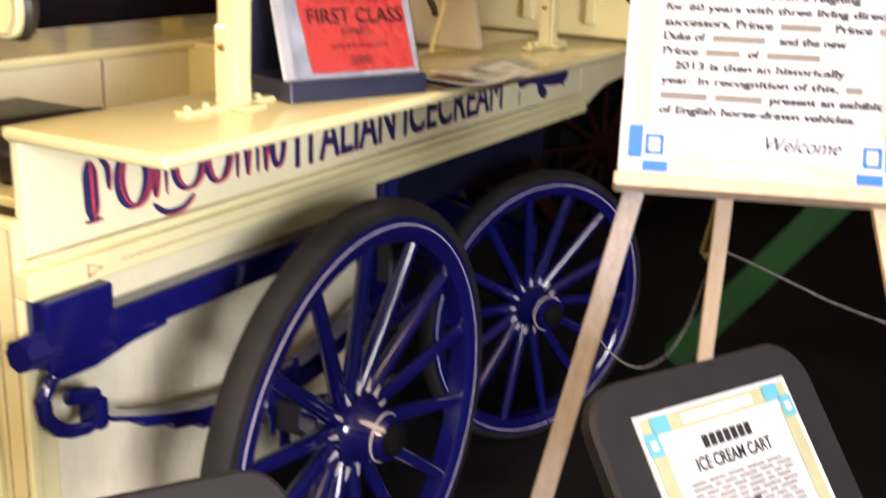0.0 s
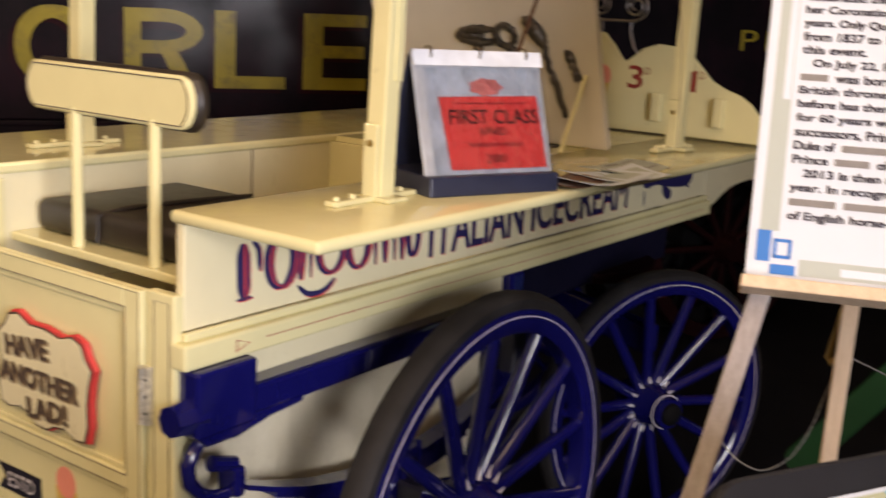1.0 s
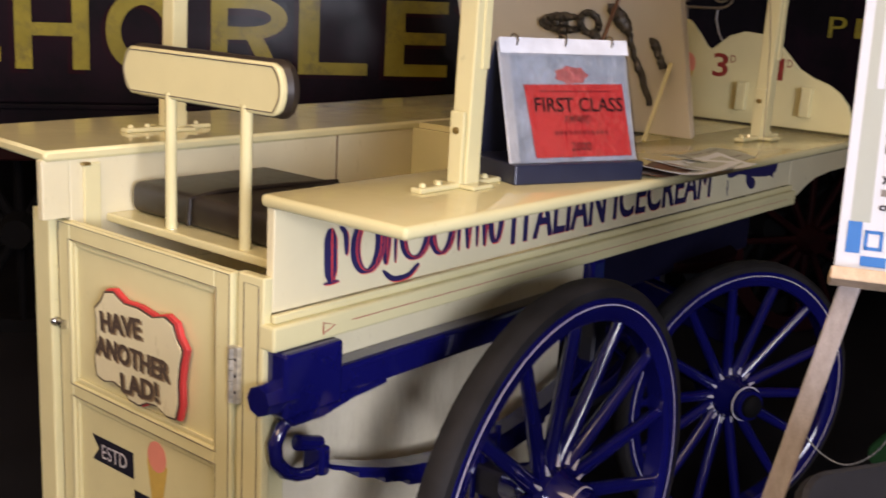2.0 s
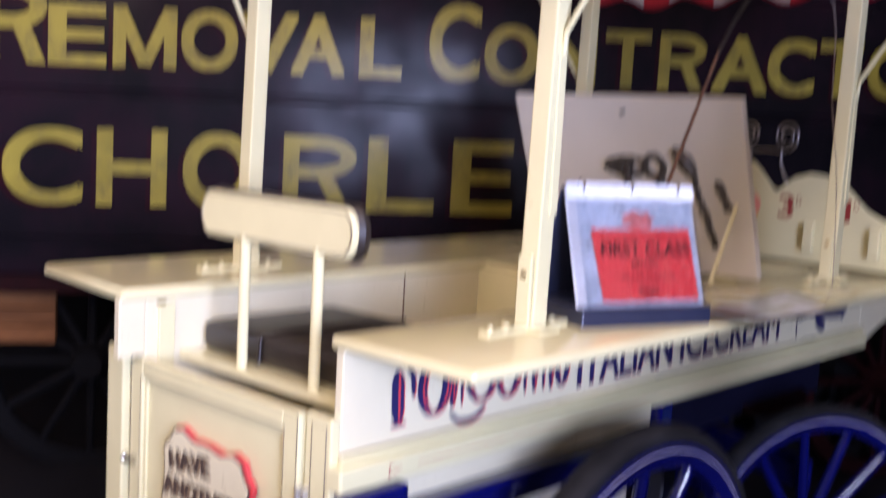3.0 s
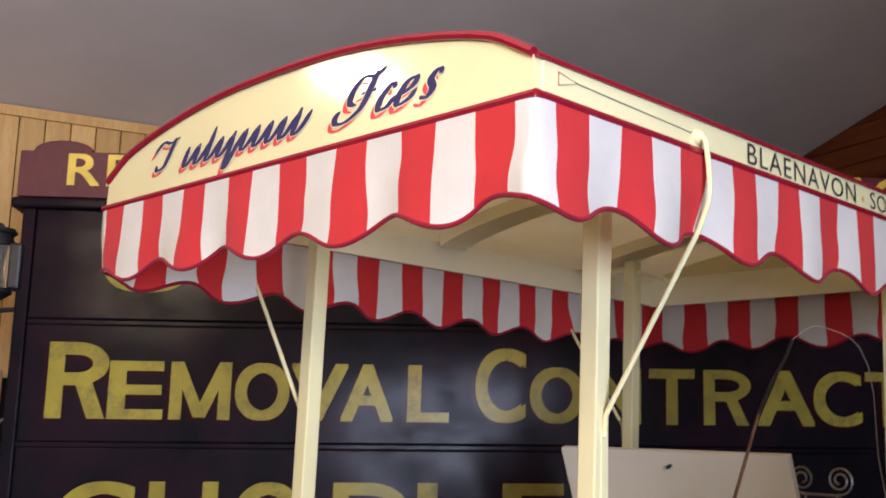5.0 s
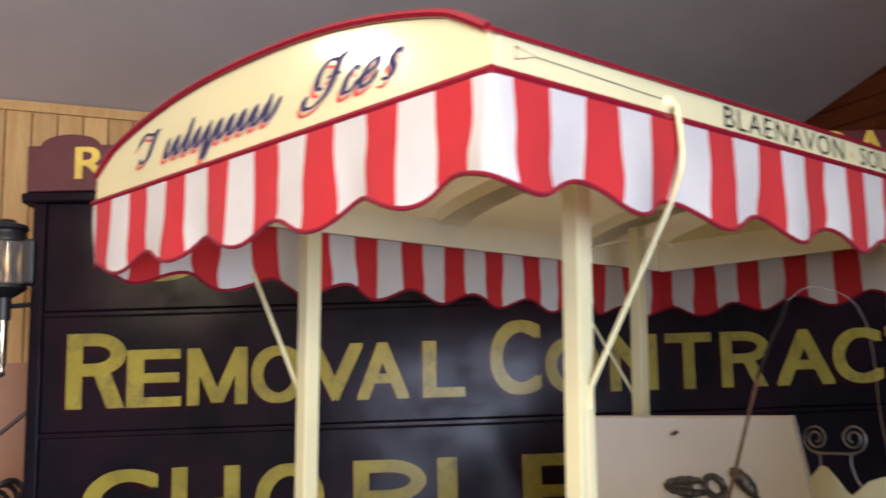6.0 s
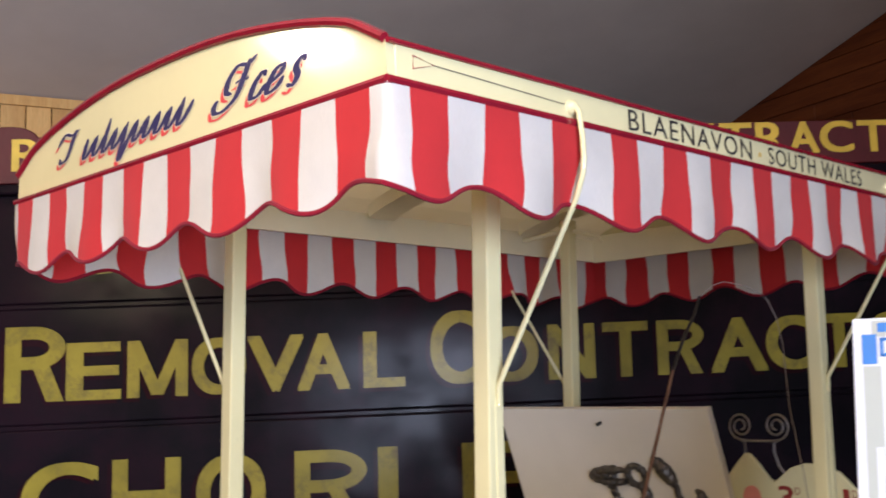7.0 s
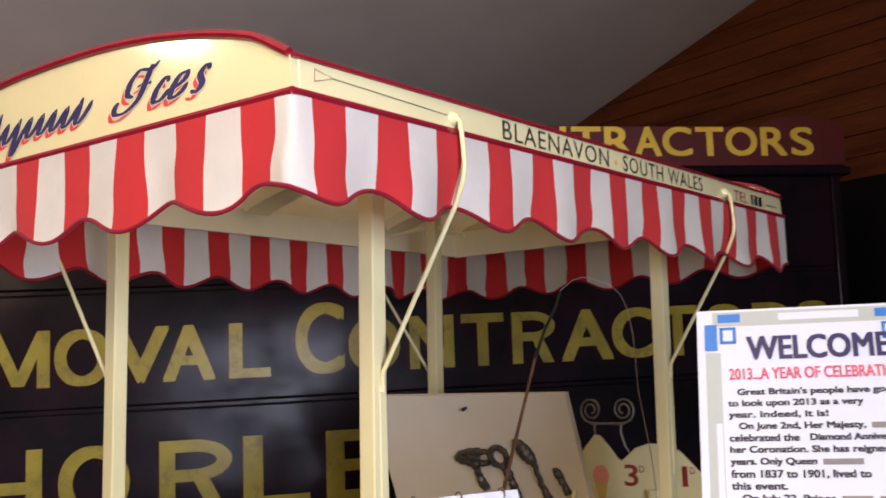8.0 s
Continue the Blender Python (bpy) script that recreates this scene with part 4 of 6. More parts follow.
def chassis():
    def beam(y0, y1):
        b = part("chassis_beam", box((-0.01, y0, 0.917), (1.21, y1, 0.984), 0.010), BLUE, CART, "royal blue chassis beam")
        part("end_block", box((-0.010, y0 - 0.003, 0.905), (0.150, y1 + 0.012, 1.044), 0.008), BLUE, b)
        if y0 < 0:
            part("beam_cap", rod((-0.052, (y0 + y1) / 2, 0.950), (0.02, (y0 + y1) / 2, 0.950), 0.032, 0.038, 8), BLUE, b)
        part("beam_plate", plate([(-0.02, 0.93), (0.02, 0.882), (0.11, 0.880), (0.20, 0.898), (0.30, 0.906), (0.30, 0.93)], 0.05, basis((0, y0 + 0.054, 0), (1, 0, 0), (0, 0, 1)), 0.006), BLUE, b)
        return b
    for y0, y1, s in ((-0.05, 0.01, -1), (FAR_Y - 0.01, FAR_Y + 0.05, 1)):
        beam(y0, y1)
        y = (y0 + y1) / 2
        hook = [(0.040, 0.895), (0.012, 0.878), (-0.006, 0.848), (-0.002, 0.810), (0.022, 0.778), (0.055, 0.760), (0.090, 0.752), (0.115, 0.756)]
        part("spring_hanger", tube([(x, y, z) for x, z in hook], [0.013, 0.015, 0.016, 0.016, 0.016, 0.015, 0.014, 0.014], 12), BLUE, CART, smooth=True)
        part("shackle", box((0.098, y - 0.03, 0.748), (0.126, y + 0.03, 0.815), 0.008), BLUE, CART)
        part("shackle_pin", rod((0.055, y, 0.832), (0.118, y, 0.812), 0.017, n=12), BLUE, CART)
        for k in range(5):
            pts = []
            for i in range(13):
                t = -1 + i / 6
                t *= 1 - 0.16 * k
                pts.append((0.668 + 0.535 * t, 0.652 + 0.115 * t * t - 0.0125 * k))
            b = bmesh.new()
            ring = []
            for x, z in pts:
                ring.append([b.verts.new((x, yy, zz)) for yy, zz in ((y - 0.026, z), (y + 0.026, z), (y + 0.026, z - 0.012), (y - 0.026, z - 0.012))])
            for A, B in zip(ring, ring[1:]):
                for j in range(4):
                    b.faces.new((A[j], A[(j + 1) % 4], B[(j + 1) % 4], B[j]))
            b.faces.new(ring[0]), b.faces.new(ring[-1][::-1])
            part("spring_leaf", b, BLUE, CART)
        # the pack sits on the axle, held by a clip plate and two bolts; its front eye hangs from a bracket
        part("spring_clip", box((0.618, y - 0.034, 0.570), (0.740, y + 0.034, 0.672), 0.008), BLUE, CART)
        part("clip_strap", box((0.646, y - 0.046, 0.440), (0.684, y - 0.034, 0.668), 0.005), BLUE, CART)
        for x in (0.632, 0.726):
            part("clip_bolt", rod((x, y - 0.028, 0.520), (x, y - 0.028, 0.690), 0.008, n=10), BLUE, CART)
        part("spring_bracket", plate([(1.165, 0.745), (1.235, 0.745), (1.24, 0.93), (1.15, 0.93), (1.17, 0.82)], 0.05, basis((0, y + 0.025, 0), (1, 0, 0), (0, 0, 1)), 0.006), DARKNAVY, CART)
    # fore-carriage
    # the bed's dark navy carries the shadow of the recess behind the wheel
    part("fore_bed", box((1.22, 0.10, 0.86), (2.5, FAR_Y - 0.10, 1.04), 0.012), DARKNAVY, CART)
    part("fore_bracket", box((1.17, -0.02, 0.93), (1.24, 0.09, 1.04), 0.01), BLUE, CART)
    part("turntable", lathe([(0.20, 0.86), (0.30, 0.86), (0.30, 0.895), (0.20, 0.895), (0.20, 0.86)], 40, Matrix.Translation((2.12, 0.302, 0))), SHADERED, CART, "red turntable ring")
    part("fore_axle_bed", box((-0.03, -0.48, 0.66), (0.03, 0.48, 0.76), 0.01, m=pose(2.12, 0.302, 0, 0, 0, math.degrees(-0.449))), BLUE, CART)


chassis()


def wheel_part(r, pin, m, phase=0.55, spokes=14):
    """One wheel at pose m: x, y across the wheel, z outwards along the axle."""
    k = r / 0.56
    fin, fout, dish = pin - 0.042 * k, pin + 0.016 * k, -0.058 * k
    rim = part("wheel", lathe([(fin, -0.026), (fin + 0.01, -0.03), (fout, -0.03), (fout, 0.03), (fin + 0.012, 0.03), (fin, 0.02), (fin, -0.026)], 72), BLUE, None, "royal blue spoked wheel with white pinstripe", smooth=True)
    rim.parent = CART
    rim.matrix_parent_inverse = Matrix.Translation((0, 0, -FLOOR))
    rim.matrix_basis = m
    sub = lambda name, b, mat, label="", sm=True: part(name, b, mat, rim, label, sm)
    sub("tyre", lathe([(fout - 0.002, -0.034), (r - 0.016, -0.036), (r - 0.004, -0.029), (r, -0.006), (r - 0.004, 0.016), (r - 0.016, 0.028), (fout - 0.002, 0.027), (fout - 0.002, -0.034)], 72), RUBBER, "worn grey rubber tyre")
    sub("pinstripe", lathe([(pin - 0.0013, 0.0302), (pin - 0.0013, 0.0312), (pin + 0.0013, 0.0312), (pin + 0.0013, 0.0302), (pin - 0.0013, 0.0302)], 96), WHITELINE)
    D = Matrix.Translation((0, 0, dish))
    sub("hub", lathe([(0, -0.1), (0.05, -0.1), (0.072 * k + 0.005, -0.04), (0.080 * k + 0.005, -0.03), (0.080 * k + 0.005, 0.045), (0.060 * k + 0.01, 0.06), (0.054, 0.12), (0.05, 0.13), (0, 0.13)], 32, D), BLUE)
    sub("hub_cap", lathe([(0, 0.155), (0.025, 0.152), (0.037, 0.143), (0.039, 0.125), (0.0, 0.125)], 24, D), MATTBLACK, "black axle cap")
    sub("hub_ring", lathe([(0.056, 0.105), (0.0592, 0.105), (0.0592, 0.109), (0.056, 0.109), (0.056, 0.105)], 32, D), WHITELINE)
    one, mark = bmesh.new(), bmesh.new()
    rod((0.07 * k, 0, dish + 0.008), (fin + 0.008, 0, 0.0), 0.021 * k + 0.002, 0.016, 10, one)
    bmesh.ops.create_cone(mark, cap_ends=True, segments=6, radius1=0.0058, radius2=0.0006, depth=0.040 * k, matrix=Matrix.Translation((0.112 * k, 0, dish + 0.036 * k)) @ Matrix.Rotation(radians(90), 4, "Y"))
    s0, c0 = None, None
    for i in range(spokes):
        rot = Matrix.Rotation(2 * math.pi * (i + phase) / spokes, 4, "Z")
        if s0 is None:
            s0 = sub("spoke", one, BLUE)
            c0 = sub("spoke_mark", mark, WHITELINE, "", False)
            s, c = s0, c0
        else:
            s, c = s0.copy(), c0.copy()
            for o in (s, c):
                scene.collection.objects.link(o)
        s.matrix_basis, c.matrix_basis = rot, rot
    return rim


UPRIGHT = lambda x, y, z, yaw, flip=1: basis((x, y, z), (math.cos(yaw) * flip, math.sin(yaw) * flip, 0), (0, 0, 1))
TURN = -0.449
wheel_part(0.552, 0.496, UPRIGHT(0.679, -0.286, 0.572, 0))
wheel_part(0.552, 0.496, UPRIGHT(0.679, FAR_Y + 0.286, 0.572, 0, -1))
wheel_part(0.4707, 0.4262, UPRIGHT(1.890, -0.1755, 0.4907, TURN), 0.855)
FORE = Vector((1.890, -0.1755, 0.4907)) + 1.06 * Vector((-math.sin(TURN), math.cos(TURN), 0))
wheel_part(0.4707, 0.4262, UPRIGHT(*FORE, TURN, -1))
part("rear_axle", box((0.638, -0.20, 0.526), (0.720, FAR_Y + 0.20, 0.612), 0.012), DARKNAVY, CART, "dark iron axle beam")
part("fore_axle", rod((1.890, -0.1755, 0.4907), FORE, 0.022, n=14), BLUE, CART)

# canopy -------------------------------------------------------------
CX0, CX1, CY0, CY1, CZ0, CZ1 = -0.108, 2.412, -0.422, 1.115, 2.503, 2.575
CM = (CY0 + CY1) / 2
ARCH = [(0, 1.0), (0.1, 0.995), (0.2, 0.98), (0.3, 0.95), (0.4, 0.90), (0.5, 0.83), (0.6, 0.74), (0.7, 0.635), (0.8, 0.505), (0.88, 0.37), (0.94, 0.19), (0.98, 0.05), (1.0, 0.0)]


def arch(y):
    return CZ1 + 0.138 * smooth_table(ARCH, min(1.0, abs(y - CM) / (CY1 - CM)))


def canopy():
    ys = [CY0 + 0.004 + (CY1 - CY0 - 0.008) * i / 48 for i in range(49)]
    roof = bmesh.new()
    rows = []
    for x in (CX0 + 0.004, CX1 - 0.004):
        rows.append(([roof.verts.new((x, y, arch(y) - 0.006)) for y in ys], [roof.verts.new((x, y, arch(y) - 0.009)) for y in ys]))
    for i in range(48):
        for j in (0, 1):
            roof.faces.new((rows[0][j][i], rows[0][j][i + 1], rows[1][j][i + 1], rows[1][j][i]))
        for a in (0, 1):
            roof.faces.new((rows[a][0][i], rows[a][0][i + 1], rows[a][1][i + 1], rows[a][1][i]))
    for i in (0, 48):
        roof.faces.new((rows[0][0][i], rows[1][0][i], rows[1][1][i], rows[0][1][i]))
    top = part("canopy", roof, ROOFCANVAS, CART, "arched cream canopy roof with red and white valance")
    for x0, s in ((CX0, -1), (CX1, 1)):
        pts = [(y, CZ0) for y in (CY1, CY0)] + [(y, arch(y) - 0.001) for y in ys]
        m = basis((x0 if s < 0 else x0 - 0.02, 0, 0), (0, 1, 0), (0, 0, 1))
        part("end_fascia", plate(pts, 0.02, m), GLOSSCREAM, top)
        part("arch_trim", tube([(x0 + s * 0.002, y, arch(y) + 0.002) for y in ys], 0.010, 8), TRIM, top, smooth=True)
        part("lower_trim", tube([(x0 + s * 0.004, CY0 - 0.006, CZ0), (x0 + s * 0.004, CY1 + 0.006, CZ0)], 0.0090, 8), TRIM, top, smooth=True)
    for y0, s in ((CY0, -1), (CY1, 1)):
        a, c = (y0, y0 + 0.02) if s < 0 else (y0 - 0.02, y0)
        part("side_fascia", box((CX0 + 0.02, a, CZ0), (CX1 - 0.02, c, CZ1 - 0.002), 0.002), CREAM, top)
        part("upper_trim", tube([(CX0, y0 + s * 0.002, CZ1), (CX1, y0 + s * 0.002, CZ1)], 0.0055, 8), TRIM, top, smooth=True)
        part("lower_trim", tube([(CX0 - 0.006, y0 + s * 0.004, CZ0), (CX1 + 0.006, y0 + s * 0.004, CZ0)], 0.0090, 8), TRIM, top, smooth=True)
    # inner frame: boards round the edge and curved ribs
    for y0, y1 in ((CY0 + 0.021, CY0 + 0.035), (CY1 - 0.035, CY1 - 0.021)):
        part("inner_board", box((CX0 + 0.024, y0, 2.490), (CX1 - 0.024, y1, 2.585), 0.003), SOFFIT, top)
    for x0, x1 in ((CX0 + 0.021, CX0 + 0.035), (CX1 - 0.035, CX1 - 0.021)):
        part("inner_board", box((x0, CY0 + 0.036, 2.485), (x1, CY1 - 0.036, 2.60), 0.003), SOFFIT, top)
    for x in (0.36, 1.15, 1.93):
        rib = bmesh.new()
        q = [[rib.verts.new((xx, y, arch(y) - dz)) for xx, dz in ((x - 0.065, 0.010), (x + 0.065, 0.010), (x + 0.060, 0.052), (x - 0.060, 0.052))] for y in ys[2:-2]]
        for A, B in zip(q, q[1:]):
            for j in range(4):
                rib.faces.new((A[j], A[(j + 1) % 4], B[(j + 1) % 4], B[j]))
        part("roof_rib", rib, SOFFIT, top)
    part("roof_tie", tube([(1.93, CY1 - 0.036, 2.548), (1.93, 0.97, 2.556), (1.93, 0.84, 2.562), (1.93, 0.70, 2.52), (1.93, 0.69, 2.50)], [0.009, 0.009, 0.008, 0.007, 0.006], 8), SOFFIT, top, smooth=True)
    return top


CANOPY = canopy()


def valance():
    """One striped cloth hung all round the canopy, scalloped below; s runs from the far corner of the door end."""
    corners = [Vector((CX0, CY1, 0)), Vector((CX0, CY0, 0)), Vector((CX1, CY0, 0)), Vector((CX1, CY1, 0))]
    r = 0.022
    legs, start = [], 0.0
    for a, c in zip(corners, corners[1:] + corners[:1]):
        legs.append((start, start + (c - a).length, a, (c - a).normalized()))
        start += (c - a).length
    L = start

    def place(s):
        """The place on the frame and the way outwards; corners are rounded off."""
        s %= L
        for s0, s1, a, d in legs:
            if s0 <= s < s1:
                out = Vector((d.y, -d.x, 0))
                n_out = out.copy()
                for e, nd in ((s - s0, -1), (s1 - s, 1)):
                    if e < 0.03:
                        i = [q[0] for q in legs].index(s0)
                        o = legs[(i + nd) % 4][3]
                        k = 0.5 * (1 - e / 0.03)
                        n_out = (out * (1 - k) + Vector((o.y, -o.x, 0)) * k).normalized()
                return a + d * (s - s0), n_out

    # stripes: how many have gone by at each corner; a little closer on the lettered side
    knots, share = [(0.0, -0.600), (1.495, 6.974), (1.565, 7.433), (4.047, 20.393), (5.584, 27.79), (L, 40.5)], 0.512

    def stripe(s):
        return smooth_table(knots, min(max(s, 0.0), L))

    def edge_at(n):
        return smooth_table([(b, a) for a, b in knots], n)

    period, low = L / round(L / 0.289), 0.172
    cuts = {0.0, L}
    for k in range(-1, 41):
        for c in (edge_at(max(k, -0.6)), edge_at(min(k + share, 40.5))):
            if 0.004 < c < L - 0.004:
                cuts.add(c)
    for q in legs[1:]:
        cuts.add(q[0])
    cuts = sorted(cuts)
    cols = []
    for a, c in zip(cuts, cuts[1:]):
        n = max(2, int((c - a) / 0.010))
        cols += [a + (c - a) * i / n for i in range(n)]
    b = bmesh.new()
    grid, hem, rows = [], [], 10
    for s in cols:
        p, out = place(s)
        side = Vector((-out.y, out.x, 0))
        ph = 2 * math.pi * (s - low) / period
        swing = noise.noise((s * 3.3, 1.3, 5.0))
        edge = 2.313 - 0.021 * math.cos(ph) + 0.007 * swing
        col = []
        for i in range(rows + 1):
            t = i / rows
            wave = 0.008 * math.cos(ph + 0.6) + 0.006 * noise.noise((s * 6, t * 1.5, 7.0)) + 0.002 * math.sin(s * 31)
            press = 0.0
            for hx in (0.409, 1.91):
                if p.y < CY0 + 0.05 or p.y > CY1 - 0.05:
                    press += 0.022 * max(0.0, t - 0.35) / 0.65 * math.exp(-((p.x - hx) / 0.075) ** 2)
            shift = t * t * (-0.009 * abs(out.y) + 0.004 * math.sin(ph + 1.0)) + t * 0.020 * noise.noise((s * 6.5, t * 2.0, 11.0))
            col.append(b.verts.new(p + out * (0.009 + t * (0.004 + wave) - press) + side * shift + Vector((0, 0, 2.499 + (edge - 2.499) * t))))
        grid.append(col)
        hem.append(col[-1].co.copy())
    n = len(cols)
    for i in range(n):
        j = (i + 1) % n
        mid = (cols[i] + (cols[j] if j else L)) / 2
        ph = stripe(mid) % 1.0
        for k in range(rows):
            f = b.faces.new((grid[i][k], grid[j][k], grid[j][k + 1], grid[i][k + 1]))
            f.material_index = 0 if ph < share else 1
            f.smooth = True
    me = bpy.data.meshes.new("valance")
    b.to_mesh(me)
    b.free()
    for m in (WHITECLOTH, REDCLOTH):
        me.materials.append(m)
    ob = tagged(new("valance", me), "red and white striped scalloped canvas valance")
    ob.parent = CANOPY
    part("hem", tube(hem, 0.0050, 6, closed=True), PIPING, ob, "crimson bound hem", smooth=True)


valance()


def canopy_writing():
    e = basis((CX0 - 0.001, 0, 0), (0, -1, 0), (0, 0, 1))
    # the maker's script name as plain slanted loops and waves, then the word for the goods in script
    slant = e @ Matrix(((1, 0.62, 0, 0), (0, 1, 0, 0), (0, 0, 1, 0), (0, 0, 0, 1)))
    O = lambda x, z, pts, k=1.0: [(x - 0.62 * z + px * k, z + pz * k) for px, pz in pts]
    name = [O(-0.865, 2.567, [(0.0, 0.012), (0.018, 0.0), (0.045, 0.01), (0.055, 0.05), (0.060, 0.072)]), O(-0.845, 2.632, [(-0.01, -0.02), (0.02, 0.004), (0.06, -0.002), (0.10, 0.006)])]
    for x, up, down in ((-0.725, 0.046, 0.0), (-0.675, 0.046, 0.0), (-0.625, 0.075, 0.0), (-0.575, 0.046, 0.0), (-0.525, 0.050, 0.030), (-0.475, 0.046, 0.0), (-0.425, 0.046, 0.0), (-0.375, 0.046, 0.0), (-0.325, 0.046, 0.0), (-0.275, 0.055, 0.0)):
        name.append(O(x, 2.5585, [(0.0, up), (0.0, 0.012 - down), (0.010, -down), (0.028, 0.012), (0.046, 0.042)]))
    goods = [O(-0.130, 2.556, [(0.010, 0.020), (0.000, 0.010), (0.012, -0.004), (0.045, -0.004), (0.078, 0.016), (0.086, 0.050), (0.088, 0.084)]), O(-0.075, 2.600, [(0.030, -0.020), (0.006, -0.012), (0.000, 0.012), (0.022, 0.034), (0.060, 0.030), (0.085, 0.042)]), O(-0.045, 2.600, [(0.0, 0.0), (0.03, 0.004), (0.05, 0.0)]),
             O(0.006, 2.555, [(0.036, 0.038), (0.018, 0.046), (0.0, 0.024), (0.006, 0.002), (0.028, 0.003), (0.046, 0.020)]),
             O(0.062, 2.555, [(0.004, 0.018), (0.032, 0.032), (0.030, 0.046), (0.010, 0.040), (0.0, 0.016), (0.010, 0.0), (0.034, 0.006), (0.050, 0.022)]),
             O(0.125, 2.554, [(0.046, 0.040), (0.030, 0.048), (0.018, 0.034), (0.034, 0.014), (0.024, 0.0), (0.004, 0.004)])]
    for label, strokes in (("name", name), ("goods", goods)):
        under, edge, over = bmesh.new(), bmesh.new(), bmesh.new()
        for pts in strokes:
            brush(under, pts, 0.004, 0.016, slant, 0.0004, -0.009, -0.012)
            brush(edge, pts, 0.010, 0.027, slant, 0.0009)
            brush(over, pts, 0.006, 0.0225, slant, 0.0014)
        part("lettering_shade", under, REDLINE, CANOPY)
        part("lettering_edge", edge, IVORY, CANOPY)
        part("lettering", over, NAVY, CANOPY)
    s = basis((0, CY0 - 0.0012, 0), (1, 0, 0), (0, 0, 1))
    lettering("lettering", "BLAENAVON", 0.515, 0.047, s @ Matrix.Translation((0.586, 2.5180, 0)), FADEDINK, CANOPY, spacing=1.12)
    lettering("lettering", "SOUTH WALES", 0.53, 0.045, s @ Matrix.Translation((1.183, 2.5185, 0)), FADEDINK, CANOPY, spacing=1.1)
    bars("lettering", [(1.135, 2.530, 0.012, 0.012)], s, AMBER, CANOPY)
    lettering("lettering", "TEL", 0.12, 0.036, s @ Matrix.Translation((1.965, 2.519, 0)), DARKRED, CANOPY)
    bars("lettering", [(2.115, 2.520, 0.018, 0.034), (2.145, 2.520, 0.03, 0.034), (2.185, 2.520, 0.03, 0.034), (2.25, 2.530, 0.10, 0.003)], s, INK, CANOPY)
    part("lining", tube([s @ Vector(p) for p in ((0.0, 2.549, 0), (0.37, 2.539, 0))], 0.0010, 5), STICKINK, CANOPY)
    part("lining_arrow", tube([s @ Vector(p) for p in ((-0.048, 2.534, 0), (-0.048, 2.558, 0), (0.005, 2.549, 0))], 0.0011, 5, closed=True), DARKRED, CANOPY)


canopy_writing()


def posts():
    lx, ly, S = 0.0162, -0.0066, 0.047
    for x in (0.374, 1.880):
        for y in (-0.169, 0.828):
            near = y < 0
            sh = Matrix(((1, 0, lx, -lx * SHELF), (0, 1, ly, -ly * SHELF), (0, 0, 1, 0), (0, 0, 0, 1)))
            p = part("post", box((x, y, SHELF), (x + S, y + S, 2.60), 0.004, m=sh), CREAM, CART, "cream square canopy post")
            out = -1 if near else 1
            cy = y + S / 2
            f = bmesh.new()
            box((x - 0.13, cy - 0.016, SHELF), (x + S + 0.09, cy + 0.016, SHELF + 0.012), 0.004, f)
            box((x - 0.012, cy - 0.055, SHELF), (x + S + 0.012, cy + 0.055, SHELF + 0.010), 0.004, f)
            box((x - 0.011, cy - 0.018, SHELF), (x - 0.001, cy + 0.018, SHELF + 0.16), 0.003, f)
            box((x + S + 0.001, cy - 0.018, SHELF), (x + S + 0.009, cy + 0.018, SHELF + 0.05), 0.003, f)
            part("post_foot", f, CREAM, p)
            for dx in (-0.11, -0.06, S + 0.05):
                part("foot_bolt", lathe([(0, 0.009), (0.006, 0.007), (0.008, 0), (0, 0)], 10, Matrix.Translation((x + dx, cy, SHELF + 0.012))), CREAM, p)
            part("bracket_bolt", lathe([(0, 0.006), (0.006, 0.004), (0.008, 0), (0, 0)], 10, basis((x - 0.011, cy, SHELF + 0.12), (0, -1, 0), (0, 0, 1))), BRASSY, p)
            # stay from the fascia hook to the post
            hx = x + 0.018 if x < 1 else x + 0.006
            hy = CY0 - 0.03 if near else CY1 + 0.03
            py = y if near else y + S
            path = [(hx, hy - 0.022 * out, 2.540), (hx, hy - 0.010 * out, 2.522), (hx, hy - 0.004 * out, 2.47), (hx, hy - 0.002 * out, 2.425), (hx, hy - 0.006 * out, 2.395), (hx + 0.003, hy - 0.030 * out, 2.345), (x + 0.036, py + out * 0.010, 1.975), (x + 0.036, py + out * 0.008, 1.93)]
            st = part("stay", tube(path, 0.0060, 10), CREAM, CART, "cream bent canopy stay rod", smooth=True)
            part("stay_hook", lathe([(0, 0.016), (0.009, 0.014), (0.015, 0.006), (0.017, 0), (0, 0)], 14, basis((hx, CY0 if near else CY1, 2.535), (1, 0, 0), (0, 0, 1), (0, out, 0))), CREAM, st)
            part("stay_strap", box((x + 0.028, min(py, py + out * 0.006), 1.60), (x + 0.052, max(py, py + out * 0.006), 1.95), 0.002), CREAM, st)


posts()

PAGEGREY = plain("laminated_page", (0.50, 0.53, 0.58), 0.35, var=0.05, scale=6)
GREYINK = plain("grey_ink", (0.20, 0.19, 0.19), 0.5)

# ---------------------------------------------------------------- on the cart
PRICERED = plain("crimson_price_paint", (0.25, 0.025, 0.02), 0.5)


